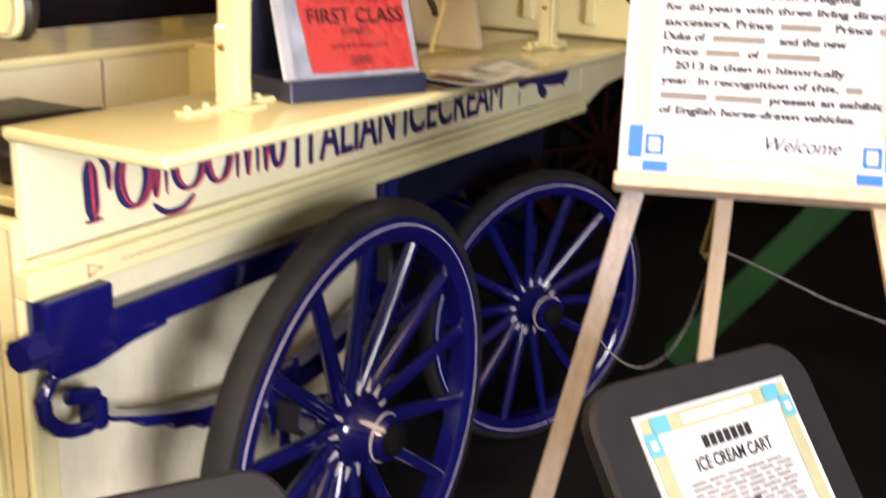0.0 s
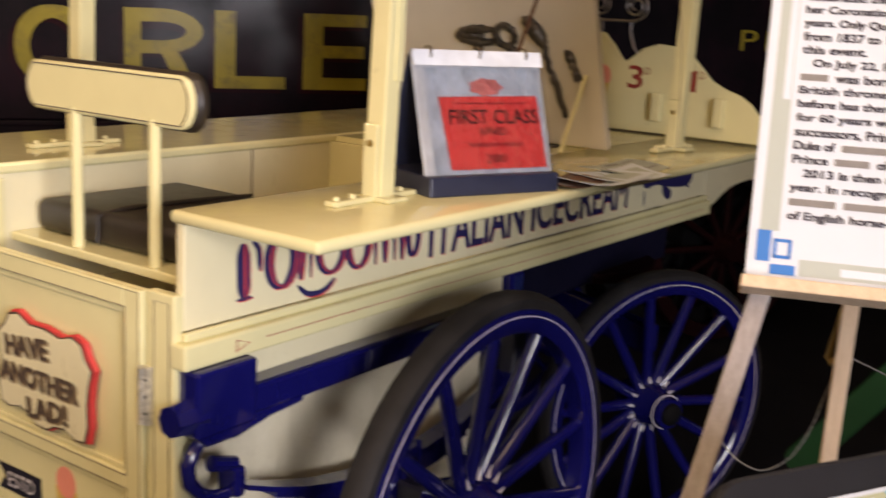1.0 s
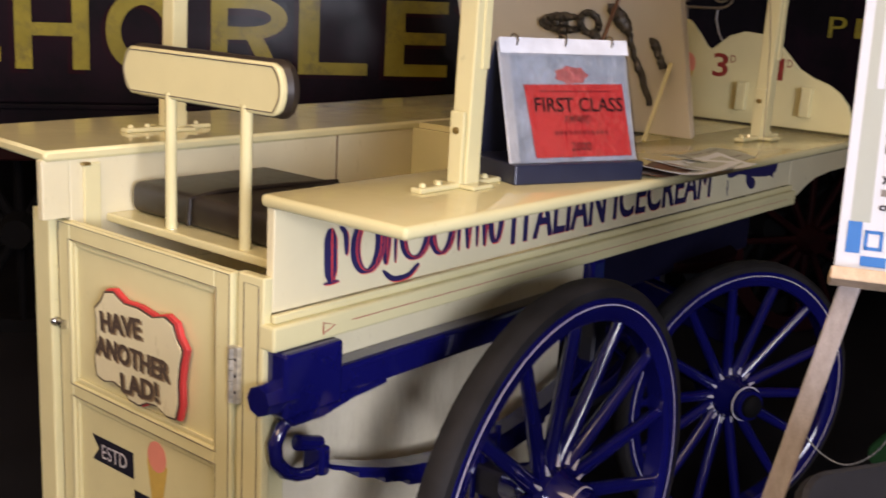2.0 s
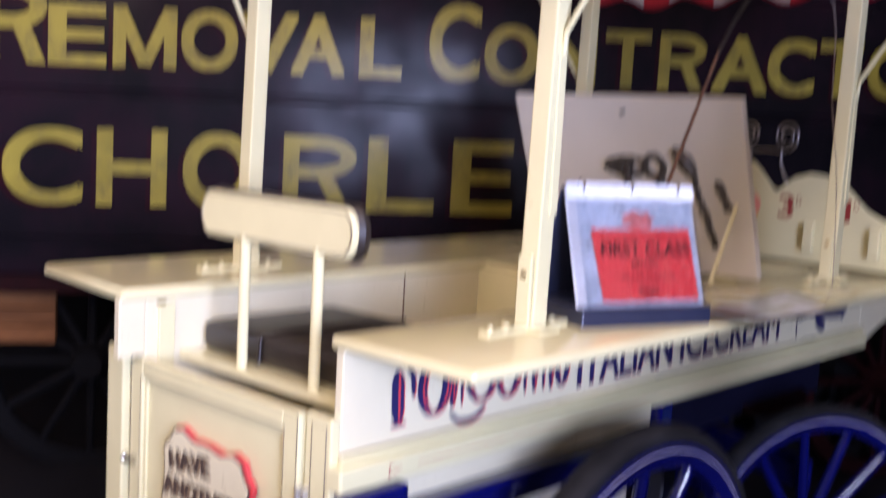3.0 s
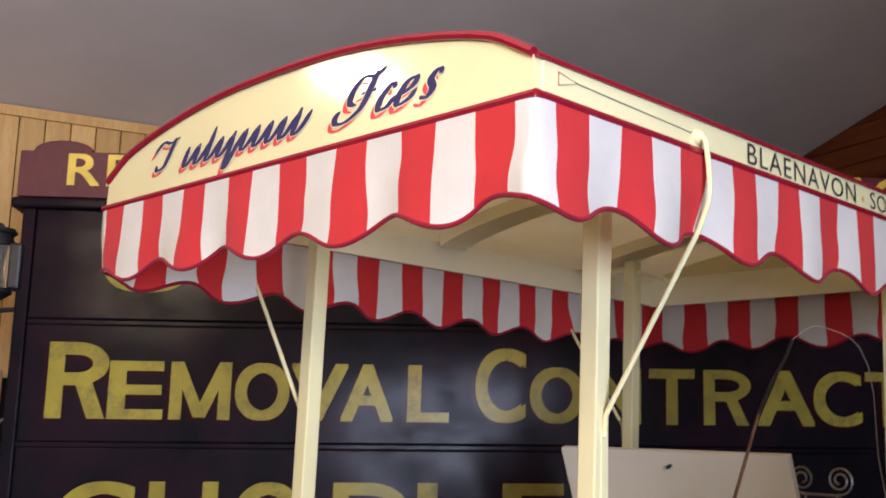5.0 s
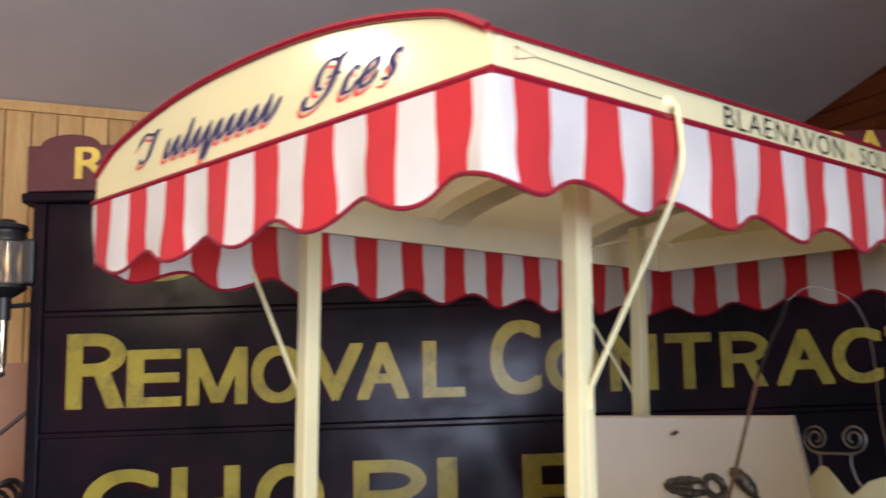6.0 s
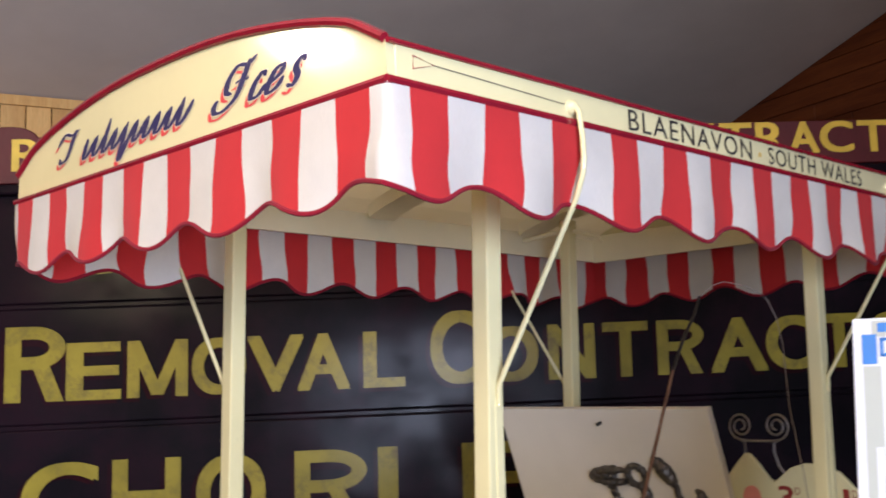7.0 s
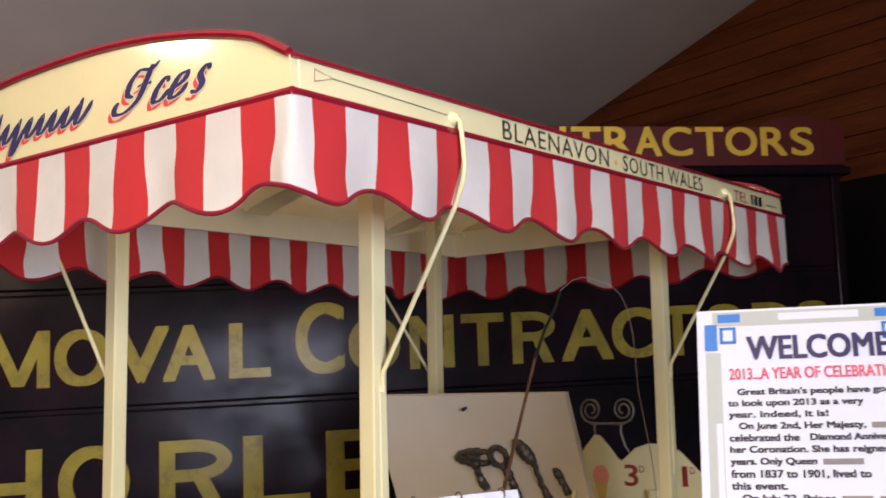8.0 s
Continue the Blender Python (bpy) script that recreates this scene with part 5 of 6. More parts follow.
def price_board():
    """Cut-out price board across the front end of the deck."""
    pb = thing("price_board", "cream cut-out price board with painted prices on the deck", "sign", (2.30, 0.35, SHELF))
    half = [(0.0, 1.705), (0.012, 1.70), (0.05, 1.66), (0.085, 1.615), (0.106, 1.603), (0.13, 1.622), (0.17, 1.655), (0.23, 1.674), (0.30, 1.668), (0.35, 1.648), (0.40, 1.60), (0.44, 1.56), (0.49, 1.535), (0.55, 1.515), (0.59, 1.49), (0.625, 1.45), (0.64, 1.41), (0.642, SHELF + 0.002)]
    C = 0.35
    pts = [(C - s, z) for s, z in half[::-1]] + [(C + s, z) for s, z in half[1:]]
    m = basis((2.30, 0, 0), (0, 1, 0), (0, 0, 1))
    board = part("board", plate(pts, 0.02, m, 0.003), CREAM, pb)
    e = basis((2.2995, 0, 0), (0, -1, 0), (0, 0, 1))
    at = lambda y, z: e @ Matrix.Translation((-y, z, 0))
    lettering("lettering", "3", 0.060, 0.084, at(0.230, 1.508), PRICERED, board, bold=0.015)
    lettering("lettering", "D", 0.02, 0.026, at(0.164, 1.562), PRICERED, board)
    lettering("lettering", "1", 0.022, 0.075, at(-0.014, 1.515), PRICERED, board, bold=0.02)
    lettering("lettering", "D", 0.02, 0.026, at(-0.046, 1.562), PRICERED, board)
    lettering("lettering", "4", 0.035, 0.05, at(0.372, 1.405), REDLINE, board, bold=0.015)
    lettering("lettering", "D", 0.016, 0.02, at(0.333, 1.44), REDLINE, board)
    disc = [(0.036 * math.cos(t * math.pi / 10), 0.042 * math.sin(t * math.pi / 10)) for t in range(20)]
    part("ice_ball", plate(disc, 0.001, at(0.335, 1.545)), SALMON, board)
    part("ice_cone", plate([(-0.03, 0), (0.03, 0), (0.0, -0.12)], 0.0012, at(0.335, 1.52)), AMBER, board)
    for y in (-0.135, 0.10):
        part("wafer_rack", box((2.27, y - 0.018, 1.40), (2.298, y + 0.018, 1.50), 0.004), CREAM, board)
    # wrought scrolls on top
    for s in (-1, 1):
        pts = [(2.31, C + s * 0.115, 1.605), (2.31, C + s * 0.075, 1.66), (2.31, C + s * 0.058, 1.71), (2.31, C + s * 0.06, 1.742)]
        for i in range(34):
            t = -100 + i * 22
            r = 0.052 * (1 - i / 44)
            pts.append((2.31, C - 0.05 + s * (0.072 + r * math.cos(radians(t))), 1.802 + r * math.sin(radians(t))))
        part("scroll", tube([(a, y - (0.05 if z < 1.745 else 0), z) for a, y, z in pts], 0.0045, 6), BLACKSTEEL, pb, "wrought iron scroll", smooth=True)
    part("scroll_tie", rod((2.31, C - 0.125, 1.748), (2.31, C + 0.025, 1.748), 0.005, n=8), BLACKSTEEL, pb)


BLACKSTEEL = plain("polished_iron", (0.30, 0.29, 0.30), 0.3, 0.9)
price_board()


def tool_lid():
    """The raised lid of the ice box with old serving tools hung on it."""
    o = Vector((1.70, 0.83, 1.36))
    up = Vector((-0.20, 0.0, 0.53)).normalized()
    m = basis(o, (-0.06, -0.868, 0), up)
    lid = thing("lid_board", "white board lid propped open with old serving tools", "lid", o)
    panel = part("panel", box((0, 0, -0.012), (0.880, 0.572, 0.012), 0.003, m=m), BOARDWHITE, lid)
    q = lambda x, y, z=0.022: m @ Vector((x, y, z))

    def tool(name, pts, radii, parent, label=""):
        """A worn cast tool: an uneven round bar smoothed through points."""
        fine, rr = [], []
        for i in range(len(pts) - 1):
            for k in range(5):
                t = k / 5
                fine.append(q(pts[i][0] + (pts[i + 1][0] - pts[i][0]) * t, pts[i][1] + (pts[i + 1][1] - pts[i][1]) * t, 0.02 + 0.004 * math.sin(9 * (i + t))))
                rr.append((radii[i] + (radii[i + 1] - radii[i]) * t) * (1 + 0.25 * noise.noise((31.0 * pts[i][0] + 0.35 * k, 17.0 * pts[i][1], i * 1.7))))
        fine.append(q(*pts[-1]))
        rr.append(radii[-1])
        return part(name, tube(fine, rr, 9), DULLMETAL, parent, label, True)

    part("peg", rod(q(0.458, 0.526, 0.01), q(0.458, 0.526, 0.03), 0.006, n=8), BLACKMETAL, panel)
    press = tool("scoop_press", [(0.362, 0.343), (0.385, 0.358), (0.43, 0.366), (0.48, 0.368), (0.522, 0.369)], [0.008, 0.013, 0.016, 0.012, 0.008], panel, "tarnished hand press for wafers")
    tool("press_jaw", [(0.362, 0.342), (0.390, 0.330), (0.44, 0.324), (0.48, 0.326), (0.508, 0.330)], [0.008, 0.013, 0.015, 0.012, 0.009], press)
    tool("press_web", [(0.385, 0.345), (0.43, 0.346), (0.465, 0.347)], [0.012, 0.014, 0.008], press)
    tool("press_handle", [(0.441, 0.322), (0.446, 0.285), (0.452, 0.255), (0.468, 0.228)], [0.015, 0.012, 0.018, 0.013], press)
    ring = [(0.554 + 0.036 * math.cos(t * 0.524), 0.352 + 0.034 * math.sin(t * 0.524)) for t in range(13)]
    lever = tool("press_ring", ring, [0.010] * 13, panel, "tarnished ring-ended scoop lever")
    tool("lever_arm", [(0.566, 0.322), (0.576, 0.295), (0.585, 0.265), (0.590, 0.235), (0.60, 0.19), (0.615, 0.12)], [0.012, 0.016, 0.011, 0.016, 0.011, 0.014], lever)
    tool("scoop", [(0.636, 0.415), (0.650, 0.400), (0.672, 0.374), (0.690, 0.345), (0.698, 0.322), (0.706, 0.260), (0.724, 0.209), (0.748, 0.10)], [0.006, 0.020, 0.025, 0.018, 0.009, 0.010, 0.012, 0.009], panel, "dark leaf-shaped scoop with long handle")
    tool("wafer_tong", [(0.776, 0.318), (0.788, 0.292), (0.800, 0.253), (0.808, 0.225)], [0.008, 0.014, 0.010, 0.013], panel)
    part("hinge", rod(q(0.08, 0.0, 0.0), q(0.80, 0.0, 0.0), 0.008, n=10), CREAM, lid)
    part("prop", rod(q(0.83, 0.24, 0.012), (1.40, -0.012, 1.362), 0.007, n=8), CREAM, lid)


tool_lid()


def display_binder():
    o = Vector((0.50, -0.197, SHELF))
    h = Vector((0.327, -0.125, 0)).normalized()
    back = Vector((-h.y, h.x, 0))
    up = (Vector((0, 0, math.cos(radians(18)))) + back * math.sin(radians(18))).normalized()
    m = basis(o, h, up)
    bi = thing("display_binder", "flip display binder in clear sleeves standing on the shelf", "binder", o)
    flat = basis(o, h, (0, 0, 1))
    part("base", box((0, 0, -0.20), (0.352, 0.044, 0.012), 0.004, m=flat), NAVYBASE, bi, "dark navy base")
    part("rear_board", box((0.002, 0.02, -0.006), (0.350, 0.312, 0.0), 0.003, m=basis(o + back * 0.196, h, (Vector((0, 0, 0.305)) - back * 0.092).normalized())), NAVYBASE, bi)
    leaf = part("sleeve", box((0.002, 0.03, -0.003), (0.352, 0.322, -0.001), 0.0005, m=m), FILMBACK, bi, "silvery plastic pages")
    sheet = part("picture_page", box((0.03, 0.04, -0.001), (0.345, 0.285, 0.0), 0.0, m=m), PAGEBLUE, leaf)
    part("rose", plate([(0.045 * math.cos(t * 0.4488) * (1.1 - 0.2 * (t % 2)), 0.02 * math.sin(t * 0.4488) * (1.1 - 0.2 * (t % 2))) for t in range(14)], 0.0005, m @ Matrix.Translation((0.19, 0.242, 0.0003))), ROSEPALE, leaf)
    card = part("award_card", plate([(0.072, 0.056), (0.337, 0.056), (0.330, 0.222), (0.058, 0.219)], 0.0012, m @ Matrix.Translation((0, 0, 0.0016))), CARDRED, leaf, "red award card")
    put = lambda x, y: m @ Matrix.Translation((x, y, 0.0032))
    lettering("lettering", "FIRST CLASS", 0.244, 0.032, put(0.080, 0.158), CARDINK, card, fat=0.0006)
    lettering("lettering", "AWARD", 0.075, 0.018, put(0.155, 0.132), INK, card)
    bars("lettering", [(0.128 + 0.0125 * k, 0.106, 0.0085, 0.009) for k in range(12)], put(0, 0), DARKRED, card, 0)
    bars("rule", [(0.095, 0.203, 0.20, 0.003)], put(0, 0), DARKRED, card, 0)
    lettering("lettering", "2000", 0.055, 0.019, put(0.168, 0.07), INK, card)
    part("cover_film", box((0.001, 0.03, 0.0), (0.352, 0.322, 0.0008), 0.0, m=m @ Matrix.Translation((0, 0, 0.006))), FILM, bi, "clear front sleeve")
    part("sleeve_header", box((0.001, 0.288, 0.0), (0.353, 0.323, 0.0016), 0.0005, m=m @ Matrix.Translation((0, 0, 0.007))), FILMBACK, bi, "stiff clear heading strip")
    for x in (0.045, 0.175, 0.305):
        part("ring", tube([m @ Vector((x, 0.318 + 0.014 * math.cos(t * 0.5236), 0.002 + 0.016 * math.sin(t * 0.5236))) for t in range(12)], 0.002, 6, closed=True), STEEL, bi, "steel ring")


FILMBACK = plain("silvery_plastic", (0.70, 0.73, 0.79), 0.25, 0.0, var=0.2, scale=12, bump=0.4)
ROSEPALE = plain("faded_rose_print", (0.75, 0.22, 0.22), 0.5, var=0.4, scale=60)
PAGEBLUE = plain("pale_blue_print", (0.50, 0.58, 0.70), 0.4, var=0.4, scale=14)
display_binder()


def leaflets():
    for k, (x, y, a, w, d, mat, curl) in enumerate(((0.86, -0.285, -10, 0.15, 0.12, BROWNPRINT, 0.016), (0.90, -0.300, -16, 0.25, 0.15, PAPER, 0.030), (0.99, -0.295, -20, 0.25, 0.14, PAPER, 0.024), (1.12, -0.285, -8, 0.22, 0.14, GREYPAPER, 0.014))):
        lf = thing("leaflet", "curling printed leaflet lying on the shelf" if mat is not BROWNPRINT else "brown printed leaflet under the others on the shelf", "leaflet", (x, y, SHELF), "leaflets")
        m = pose(x, y, SHELF + 0.002 + 0.0035 * k, 0, 0, a)

        def bent(u, v, dz):
            return m @ Vector((u * w, (v - 0.5) * d, dz + curl * (u - 0.45) ** 2 * 2.2 + 0.006 * math.sin(3 * v + 2 * k) * u))

        b = bmesh.new()
        top = [[b.verts.new(bent(i / 8, j / 4, 0.0012)) for j in range(5)] for i in range(9)]
        low = [[b.verts.new(bent(i / 8, j / 4, 0.0)) for j in range(5)] for i in range(9)]
        for g in (top, low):
            for i in range(8):
                for j in range(4):
                    b.faces.new((g[i][j], g[i + 1][j], g[i + 1][j + 1], g[i][j + 1]))
        rim = [(i, 0) for i in range(9)] + [(8, j) for j in range(1, 5)] + [(i, 4) for i in range(7, -1, -1)] + [(0, j) for j in range(3, 0, -1)]
        for (i, j), (p, q) in zip(rim, rim[1:] + rim[:1]):
            b.faces.new((top[i][j], top[p][q], low[p][q], low[i][j]))
        part("sheet", b, mat, lf, smooth=True)
        b = bmesh.new()
        for u0, u1, v0, v1 in ((0.08, 0.36, 0.15, 0.55), (0.42, 0.66, 0.15, 0.85), (0.72, 0.94, 0.2, 0.8)):
            g = [[b.verts.new(bent(u0 + (u1 - u0) * i / 3, v0 + (v1 - v0) * j, 0.0017)) for j in range(2)] for i in range(4)]
            for i in range(3):
                b.faces.new((g[i][0], g[i + 1][0], g[i + 1][1], g[i][1]))
        part("lettering", b, GREYPAPER if mat is PAPER else GREYINK, lf)


BROWNPRINT = plain("brown_print", (0.16, 0.075, 0.045), 0.45, var=0.4, scale=30)
leaflets()


def driving_whip():
    """A coachman's whip stood in the cart, its lash looping over."""
    wp = thing("driving_whip", "brown driving whip with a pale looping lash in the cart", "whip", (1.235, 0.15, SHELF))
    part("stick", rod((1.235, 0.152, SHELF + 0.004), (1.225, -0.075, 2.006), 0.0068, 0.0045, 10), STICKWOOD, wp, smooth=True)
    tip = [(1.225, -0.075, 2.006), (1.205, -0.125, 2.085), (1.175, -0.185, 2.15), (1.145, -0.222, 2.193)]
    part("tip", tube(tip, [0.005, 0.0045, 0.004, 0.0035], 8), LEATHER, wp, "black thong-bound tip", True)
    lash = [(1.145, -0.222, 2.193), (1.19, -0.237, 2.224), (1.22, -0.253, 2.233), (1.28, -0.28, 2.221), (1.31, -0.298, 2.206), (1.335, -0.311, 2.183), (1.35, -0.326, 2.134), (1.365, -0.331, 2.061), (1.375, -0.329, 1.986), (1.385, -0.328, 1.896),
            (1.39, -0.340, 1.806), (1.39, -0.353, 1.731), (1.39, -0.362, 1.657), (1.39, -0.372, 1.50), (1.39, -0.375, 1.40), (1.39, -0.36, 1.362), (1.42, -0.31, 1.357), (1.50, -0.28, 1.357)]
    part("lash", tube(lash, 0.0011, 6), CABLE, wp, "pale thin lash", True)


CABLE = plain("pale_lash_cord", (0.22, 0.18, 0.16), 0.6)
driving_whip()

# ---------------------------------------------------------------- round the cart
SO, SH, SU = Vector((0.4913, -0.9083, 1.3142)), Vector((0.3596, -0.9331, 0)), Vector((0.3949, 0.1522, 0.9060))
SM = basis(SO, SH, SU)


def easel_and_sign():
    P = lambda x, y, z=0.0: SM @ Vector((x, y, z))
    ez = thing("easel", "bare wooden display easel with three legs", "easel", (0.5, -1.1, FLOOR))

    def bar(name, a, b, w, t, wood_of=EASELWOOD):
        a, b = Vector(a), Vector(b)
        m = basis(a, (b - a).normalized().cross(SM.col[2].xyz).normalized(), (b - a).normalized())
        return part(name, box((-w / 2, 0, -t / 2), (w / 2, (b - a).length, t / 2), 0.003, m=m), wood_of, ez)

    def ground(a, b):
        a, b = Vector(a), Vector(b)
        return a + (b - a) * ((FLOOR - a.z) / (b.z - a.z))

    part("tray", box((-0.006, -0.024, -0.03), (0.486, -0.001, 0.035), 0.003, m=SM), EASELWOOD, ez)
    top = P(0.24, 0.80, -0.03)
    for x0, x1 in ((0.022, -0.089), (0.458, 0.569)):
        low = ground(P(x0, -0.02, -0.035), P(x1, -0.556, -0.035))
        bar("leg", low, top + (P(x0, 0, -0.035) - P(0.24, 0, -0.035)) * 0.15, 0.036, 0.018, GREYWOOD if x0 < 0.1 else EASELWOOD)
    rear = Vector((SU.x, SU.y, 0)).normalized()
    knee = top - Vector((0, 0, 0.1))
    bar("leg", knee + rear * 0.12 - Vector((0, 0, knee.z - FLOOR)), knee + rear * 0.02, 0.034, 0.02)
    sg = thing("welcome_board", "white printed welcome board with blue corner squares on an easel", "sign", SO)
    face = part("panel", box((0, 0, -0.012), (0.48, 0.858, 0.0), 0.002, m=SM), PAPER, sg)
    Q = SM @ Matrix.Translation((0, 0, 0.0004))
    bars("border", [(0.036, 0.815, 0.408, 0.036), (0.018, 0.09, 0.033, 0.66), (0.43, 0.09, 0.033, 0.66), (0.09, 0.012, 0.30, 0.030)], Q, GREYPAPER, face, 0)
    bars("border_gap", [(0.18, 0.826, 0.17, 0.018), (0.036, 0.34, 0.013, 0.24), (0.434, 0.34, 0.013, 0.24), (0.16, 0.018, 0.16, 0.014)], SM, PAPER, face, 0.001)
    sq = []
    for sx in (0, 1):
        for sy in (0, 1):
            for x, y, w, h in ((0.015, 0.033, 0.024, 0.057), (0.041, 0.011, 0.043, 0.018), (0.044, 0.040, 0.031, 0.006), (0.044, 0.070, 0.031, 0.006), (0.044, 0.040, 0.006, 0.036), (0.069, 0.040, 0.006, 0.036)):
                k = 1.15 if sy else 1.0
                x, y, w, h = x * k, y * k, w * k, h * k
                sq.append((0.48 - x - w if sx else x, 0.858 - y - h if sy else y, w, h))
    bars("corner_square", sq, SM, PRINTBLUE, face, 0.0016)
    put = lambda x, y: SM @ Matrix.Translation((x, y, 0.0012))
    lettering("lettering", "WELCOME", 0.295, 0.056, put(0.110, 0.730), PRINTNAVY, face, fat=0.0022)
    lettering("lettering", "2013...A YEAR OF CELEBRATION", 0.362, 0.027, put(0.068, 0.682), PRINTPINK, face, depth=0.0008, fat=0.0007)
    # a word of hashes stands for a name, and is printed as a plain bar
    lines = ["  Great Britain's people have good", "to look upon 2013 as a very", "year. Indeed, it is!", "  On June 2nd, Her Majesty, #########", "celebrated the  Diamond Anniversary", "her Coronation. She has reigned", "years. Only Queen ########,", "from 1837 to 1901, lived to", "this event.",
             "  On July 22, Prince ###### #########", "##### was born, the third in line", "British throne. Significantly, never", "before has there been a reigning", "for 60 years with three living direct", "successors, Prince #######, Prince ####", "Duke of #########, and the new", "Prince ###### of #########.",
             "  2013 is then an historically", "year. In recognition of this, ###", "######## ######## present an exhibit", "of English horse-drawn vehicles."]
    pitch = 0.0103
    for k, body in enumerate(lines):
        y, runs, col = 0.645 - k * 0.0266, [], 0
        for word in body.split(" "):
            if word.startswith("#"):
                bars("lettering", [(0.063 + col * pitch, y, len(word.rstrip(".,")) * pitch - 0.003, 0.013)], put(0, 0), GREYINK, face, 0)
                runs.append(None)
            elif word:
                if runs and runs[-1] and runs[-1][0] + len(runs[-1][1]) + 1 == col:
                    runs[-1][1] += " " + word
                else:
                    runs.append([col, word])
            col += len(word) + 1
        for start, words in filter(None, runs):
            low, tall = any(c in "gpqyj," for c in words), any(c in "bdfhklt" or c.isupper() or c.isdigit() for c in words)
            lettering("lettering", words, len(words) * pitch - 0.002, (0.0155 if tall else 0.0115) + (0.0035 if low else 0), put(0.063 + start * pitch, y - (0.0035 if low else 0)), BOARDINK, face, depth=0.0, fat=0.0010)
    lettering("lettering", "Welcome", 0.125, 0.026, put(0.245, 0.058), PRINTNAVY, face, shear=0.3)


easel_and_sign()


def lectern(name, o, h, a, w, hgt, page, label):
    """A reading stand: rounded charcoal frame on a post, tilted back by a degrees; o is the page's upper left corner."""
    h = Vector(h).normalized()
    back = Vector((-h.y, h.x, 0))
    up = Vector((0, 0, math.cos(radians(a)))) + back * math.sin(radians(a))
    m = basis(o, h, up)
    c = m @ Vector((w / 2, -hgt / 2, 0))
    st = thing(name, label, "information stand", (c.x, c.y, FLOOR))
    x0, x1, y0, y1, r = -0.062, w + 0.060, -hgt - 0.062, 0.050, 0.06
    pts = []
    for cx, cy, s in ((x1 - r, y1 - r, 0), (x0 + r, y1 - r, 90), (x0 + r, y0 + r, 180), (x1 - r, y0 + r, 270)):
        pts += [(cx + r * math.cos(radians(s + t)), cy + r * math.sin(radians(s + t))) for t in range(0, 91, 15)]
    part("frame", plate(pts, 0.03, m @ Matrix.Translation((0, 0, -0.035)), 0.006), PLASTICGREY, st, "charcoal plastic frame")
    part("post", rod((c.x, c.y, FLOOR + 0.02), (c.x, c.y, c.z - 0.03), 0.03, n=20), PLASTICGREY, st)
    part("foot", lathe([(0, 0.0), (0.2, 0.0), (0.2, 0.012), (0.05, 0.02), (0, 0.02)], 32, Matrix.Translation((c.x, c.y, FLOOR))), PLASTICGREY, st)
    if page:
        pg = part("page", box((0, -hgt, -0.004), (w, 0, -0.001), 0, m=m), PAGEGREY, st, "white printed page")
        Q = m
        bars("border", [(0.008, -0.03, w - 0.016, 0.024), (0.008, -hgt + 0.01, 0.022, hgt - 0.05), (w - 0.03, -hgt + 0.01, 0.022, hgt - 0.05)], Q, PRINTOLIVE, pg, 0)
        bars("border_gap", [(0.075, -0.024, w - 0.15, 0.012)], Q, PAPER, pg, 0.0008)
        bars("corner_square", [(0.005, -0.055, 0.022, 0.03), (0.022, -0.028, 0.03, 0.022), (w - 0.027, -0.055, 0.022, 0.03), (w - 0.052, -0.028, 0.03, 0.022)], Q, PRINTCYAN, pg, 0.0012)
        bars("corner_mark", [(0.011, -0.047, 0.010, 0.012), (w - 0.021, -0.047, 0.010, 0.012)], Q, PAPER, pg, 0.0018)
        bars("lettering", [(w / 2 - 0.045 + 0.013 * k, -0.062, 0.010, 0.017) for k in range(7)], Q, INK, pg, 0.0004)
        lettering("lettering", "ICE CREAM CART", 0.138, 0.018, Q @ Matrix.Translation((w / 2 - 0.069, -0.088, 0.0004)), INK, pg, depth=0, bold=0.02)
        text = random.Random(5)
        for k in range(14):
            x = 0.05
            while x < w - 0.062:
                wd = min(text.uniform(0.010, 0.034), w - 0.05 - x)
                bars("lettering", [(x, -0.103 - 0.0072 * k, wd, 0.0036)], Q, GREYINK, pg, 0.0004)
                x += wd + 0.006


lectern("information_stand", (-0.041, -1.144, 1.134), (0.885, -0.466, 0), 40, 0.281, 0.20, True, "charcoal information stand with a white printed page")
lectern("information_stand", (-0.584, -0.624, 1.039), (0.84, -0.54, 0), 40, 0.281, 0.2, False, "charcoal information stand seen from its rounded top")


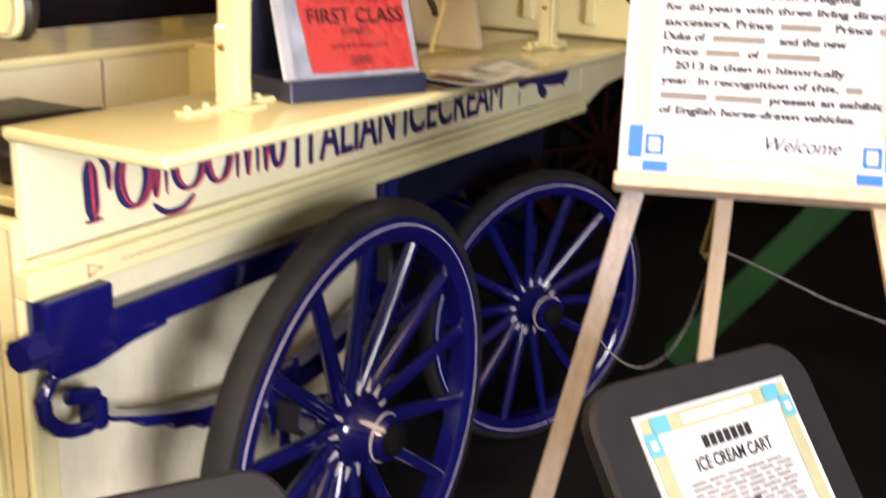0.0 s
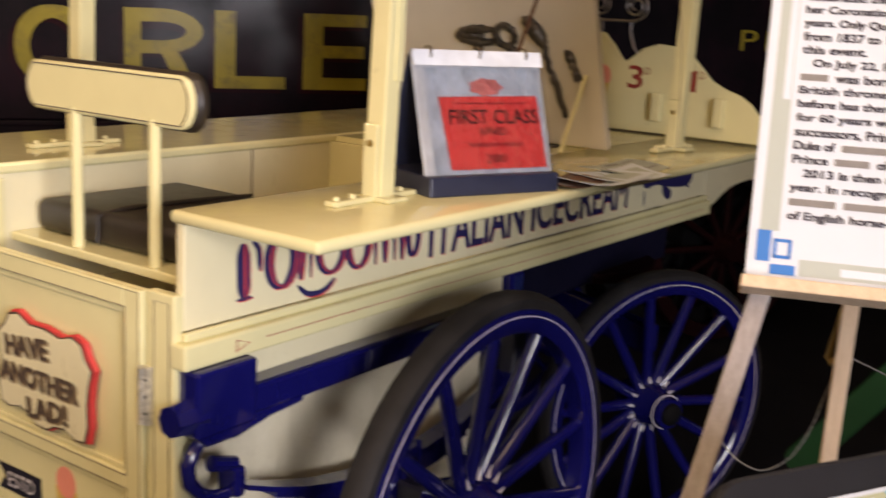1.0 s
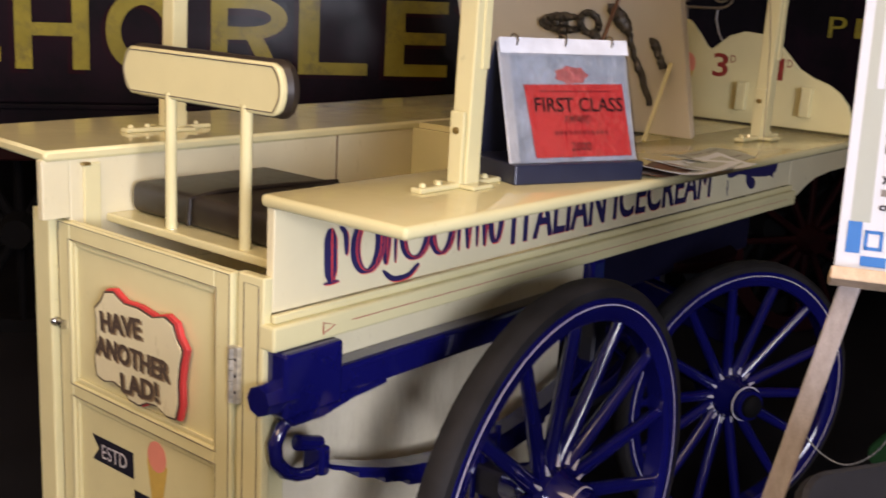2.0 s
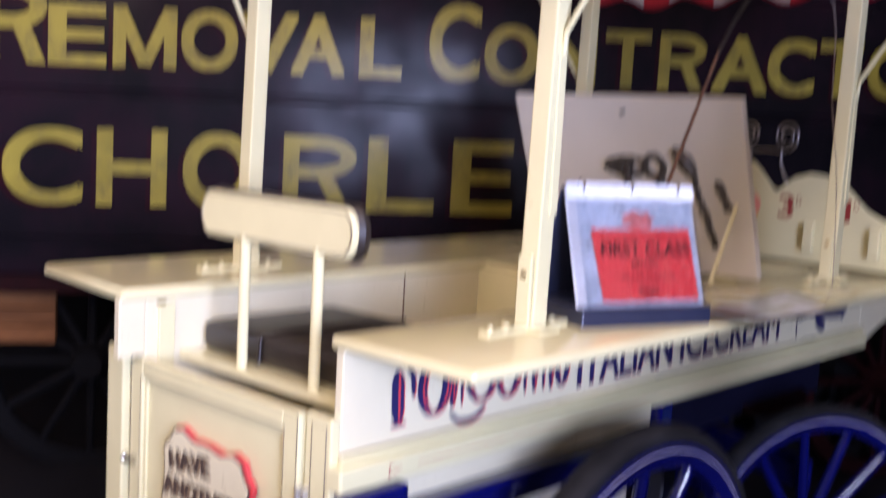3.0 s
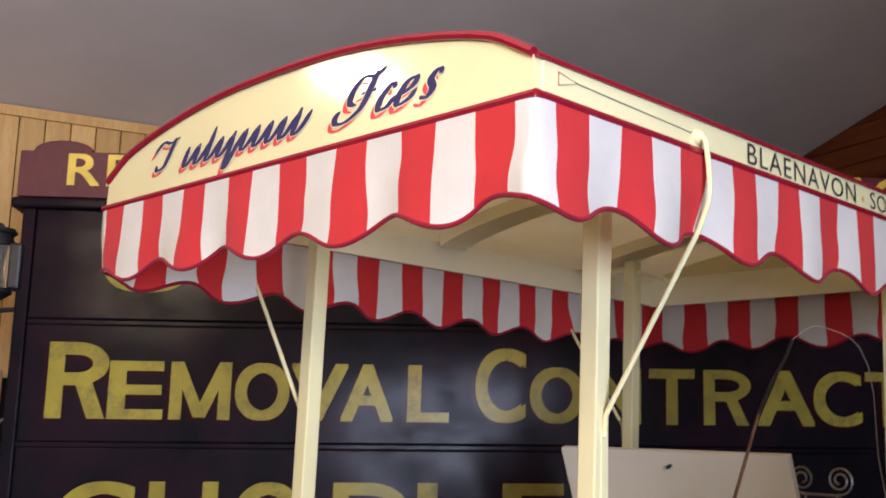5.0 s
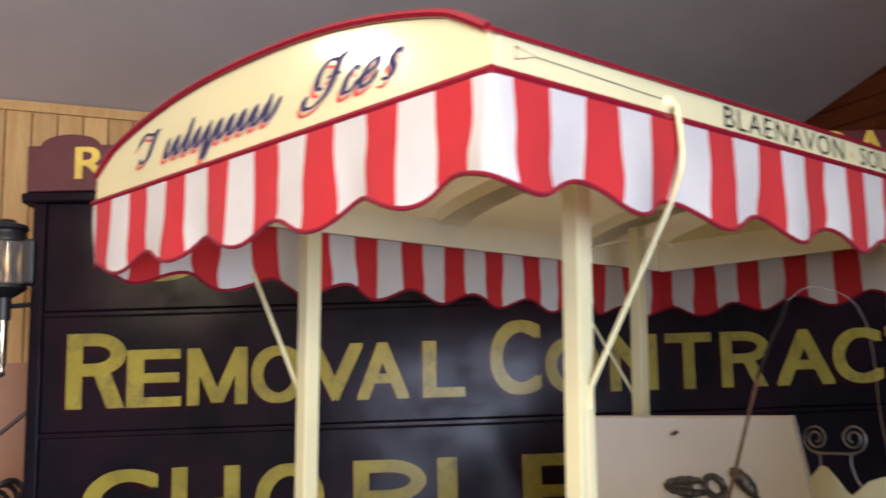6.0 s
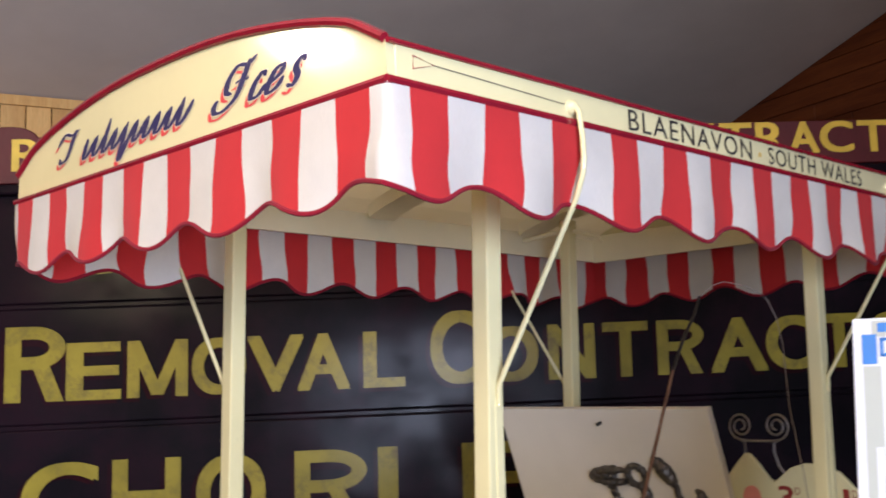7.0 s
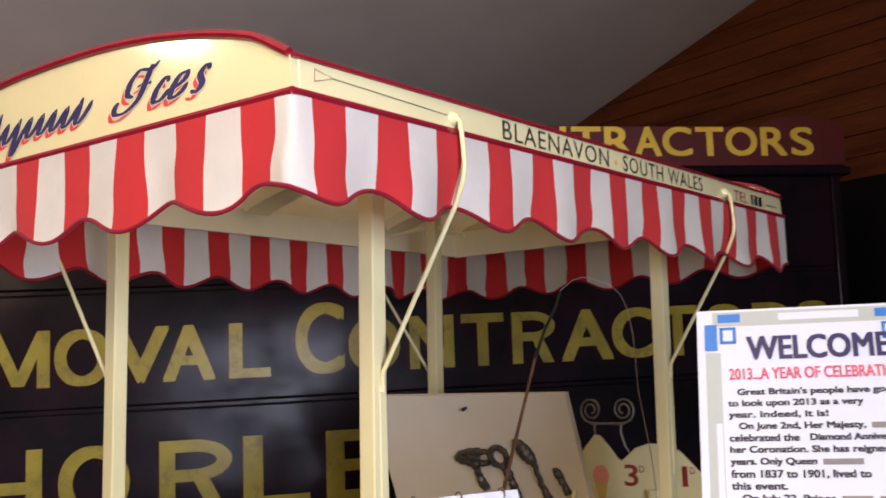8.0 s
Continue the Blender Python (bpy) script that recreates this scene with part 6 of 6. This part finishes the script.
def barrier_chain():
    ch = thing("barrier_chain", "thin pale twisted barrier rope slung between the easel legs", "rope", (1.0, -0.9, FLOOR))
    run = [(-0.71, 0.815), (-0.746, 0.776), (-0.796, 0.752), (-0.841, 0.758), (-0.89, 0.805), (-0.925, 0.884), (-0.945, 0.965), (-0.96, 1.021), (-0.969, 1.063), (-1.005, 1.058), (-1.061, 1.043), (-1.144, 1.018), (-1.235, 0.992), (-1.40, 0.965), (-1.6, 0.96)]
    fine = []
    for k in range(len(run) - 1):
        p0, p1, p2, p3 = (Vector((1.0, *run[min(max(i, 0), len(run) - 1)])) for i in (k - 1, k, k + 1, k + 2))
        for i in range(9):
            t = i / 9
            fine.append(p1 + 0.5 * t * ((p2 - p0) + t * ((2 * p0 - 5 * p1 + 4 * p2 - p3) + t * (3 * p1 - p0 - 3 * p2 + p3))))
    part("snap_hook", tube([(1.0, -0.969, 1.063), (1.0, -0.945, 1.04), (1.0, -0.939, 1.05), (1.0, -0.947, 1.10), (1.0, -0.957, 1.166)], [0.006, 0.008, 0.007, 0.006, 0.005], 8), BRASSY, ch, "brass snap hook", True)
    part("cord", tube(fine, [0.0013 + 0.0014 * (i % 2) for i in range(len(fine))], 6), ROPE, ch)


ROPE = plain("pale_rope", (0.17, 0.17, 0.175), 0.6)
barrier_chain()


def shafts_behind():
    sh = thing("green_shaft", "dark green wooden cart shaft with rounded end", "shaft", (2.6, -0.5, FLOOR))
    a = Vector((2.6, -0.495, 0.18))
    d = Vector((0, -0.46, 0.64)).normalized()
    mm = basis(a, d, (0, d.z, -d.y))
    pts = [(0.055 * math.cos(radians(t)), 0.055 * math.sin(radians(t))) for t in range(90, 271, 15)] + [(1.9, -0.06), (1.9, 0.06)]
    part("beam", plate(pts, 0.06, mm, 0.006), GREEN, sh)
    part("ferrule", box((1.78, -0.063, -0.003), (1.85, 0.063, 0.063), 0.004, m=mm), BLACKMETAL, sh, "black iron ferrule")
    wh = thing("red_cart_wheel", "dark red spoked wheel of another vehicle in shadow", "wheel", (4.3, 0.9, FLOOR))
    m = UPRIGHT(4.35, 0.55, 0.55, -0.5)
    part("rim", lathe([(0.44, -0.03), (0.52, -0.03), (0.52, 0.03), (0.44, 0.03), (0.44, -0.03)], 48, m), SHADERED, wh, smooth=True)
    part("hub", lathe([(0, 0.1), (0.06, 0.1), (0.09, 0), (0.06, -0.1), (0, -0.1)], 20, m), SHADERED, wh)
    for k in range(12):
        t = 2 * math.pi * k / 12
        part("spoke", rod(m @ Vector((0.07 * math.cos(t), 0.07 * math.sin(t), 0)), m @ Vector((0.45 * math.cos(t), 0.45 * math.sin(t), 0)), 0.022, 0.016, 8), SHADERED, wh)


shafts_behind()
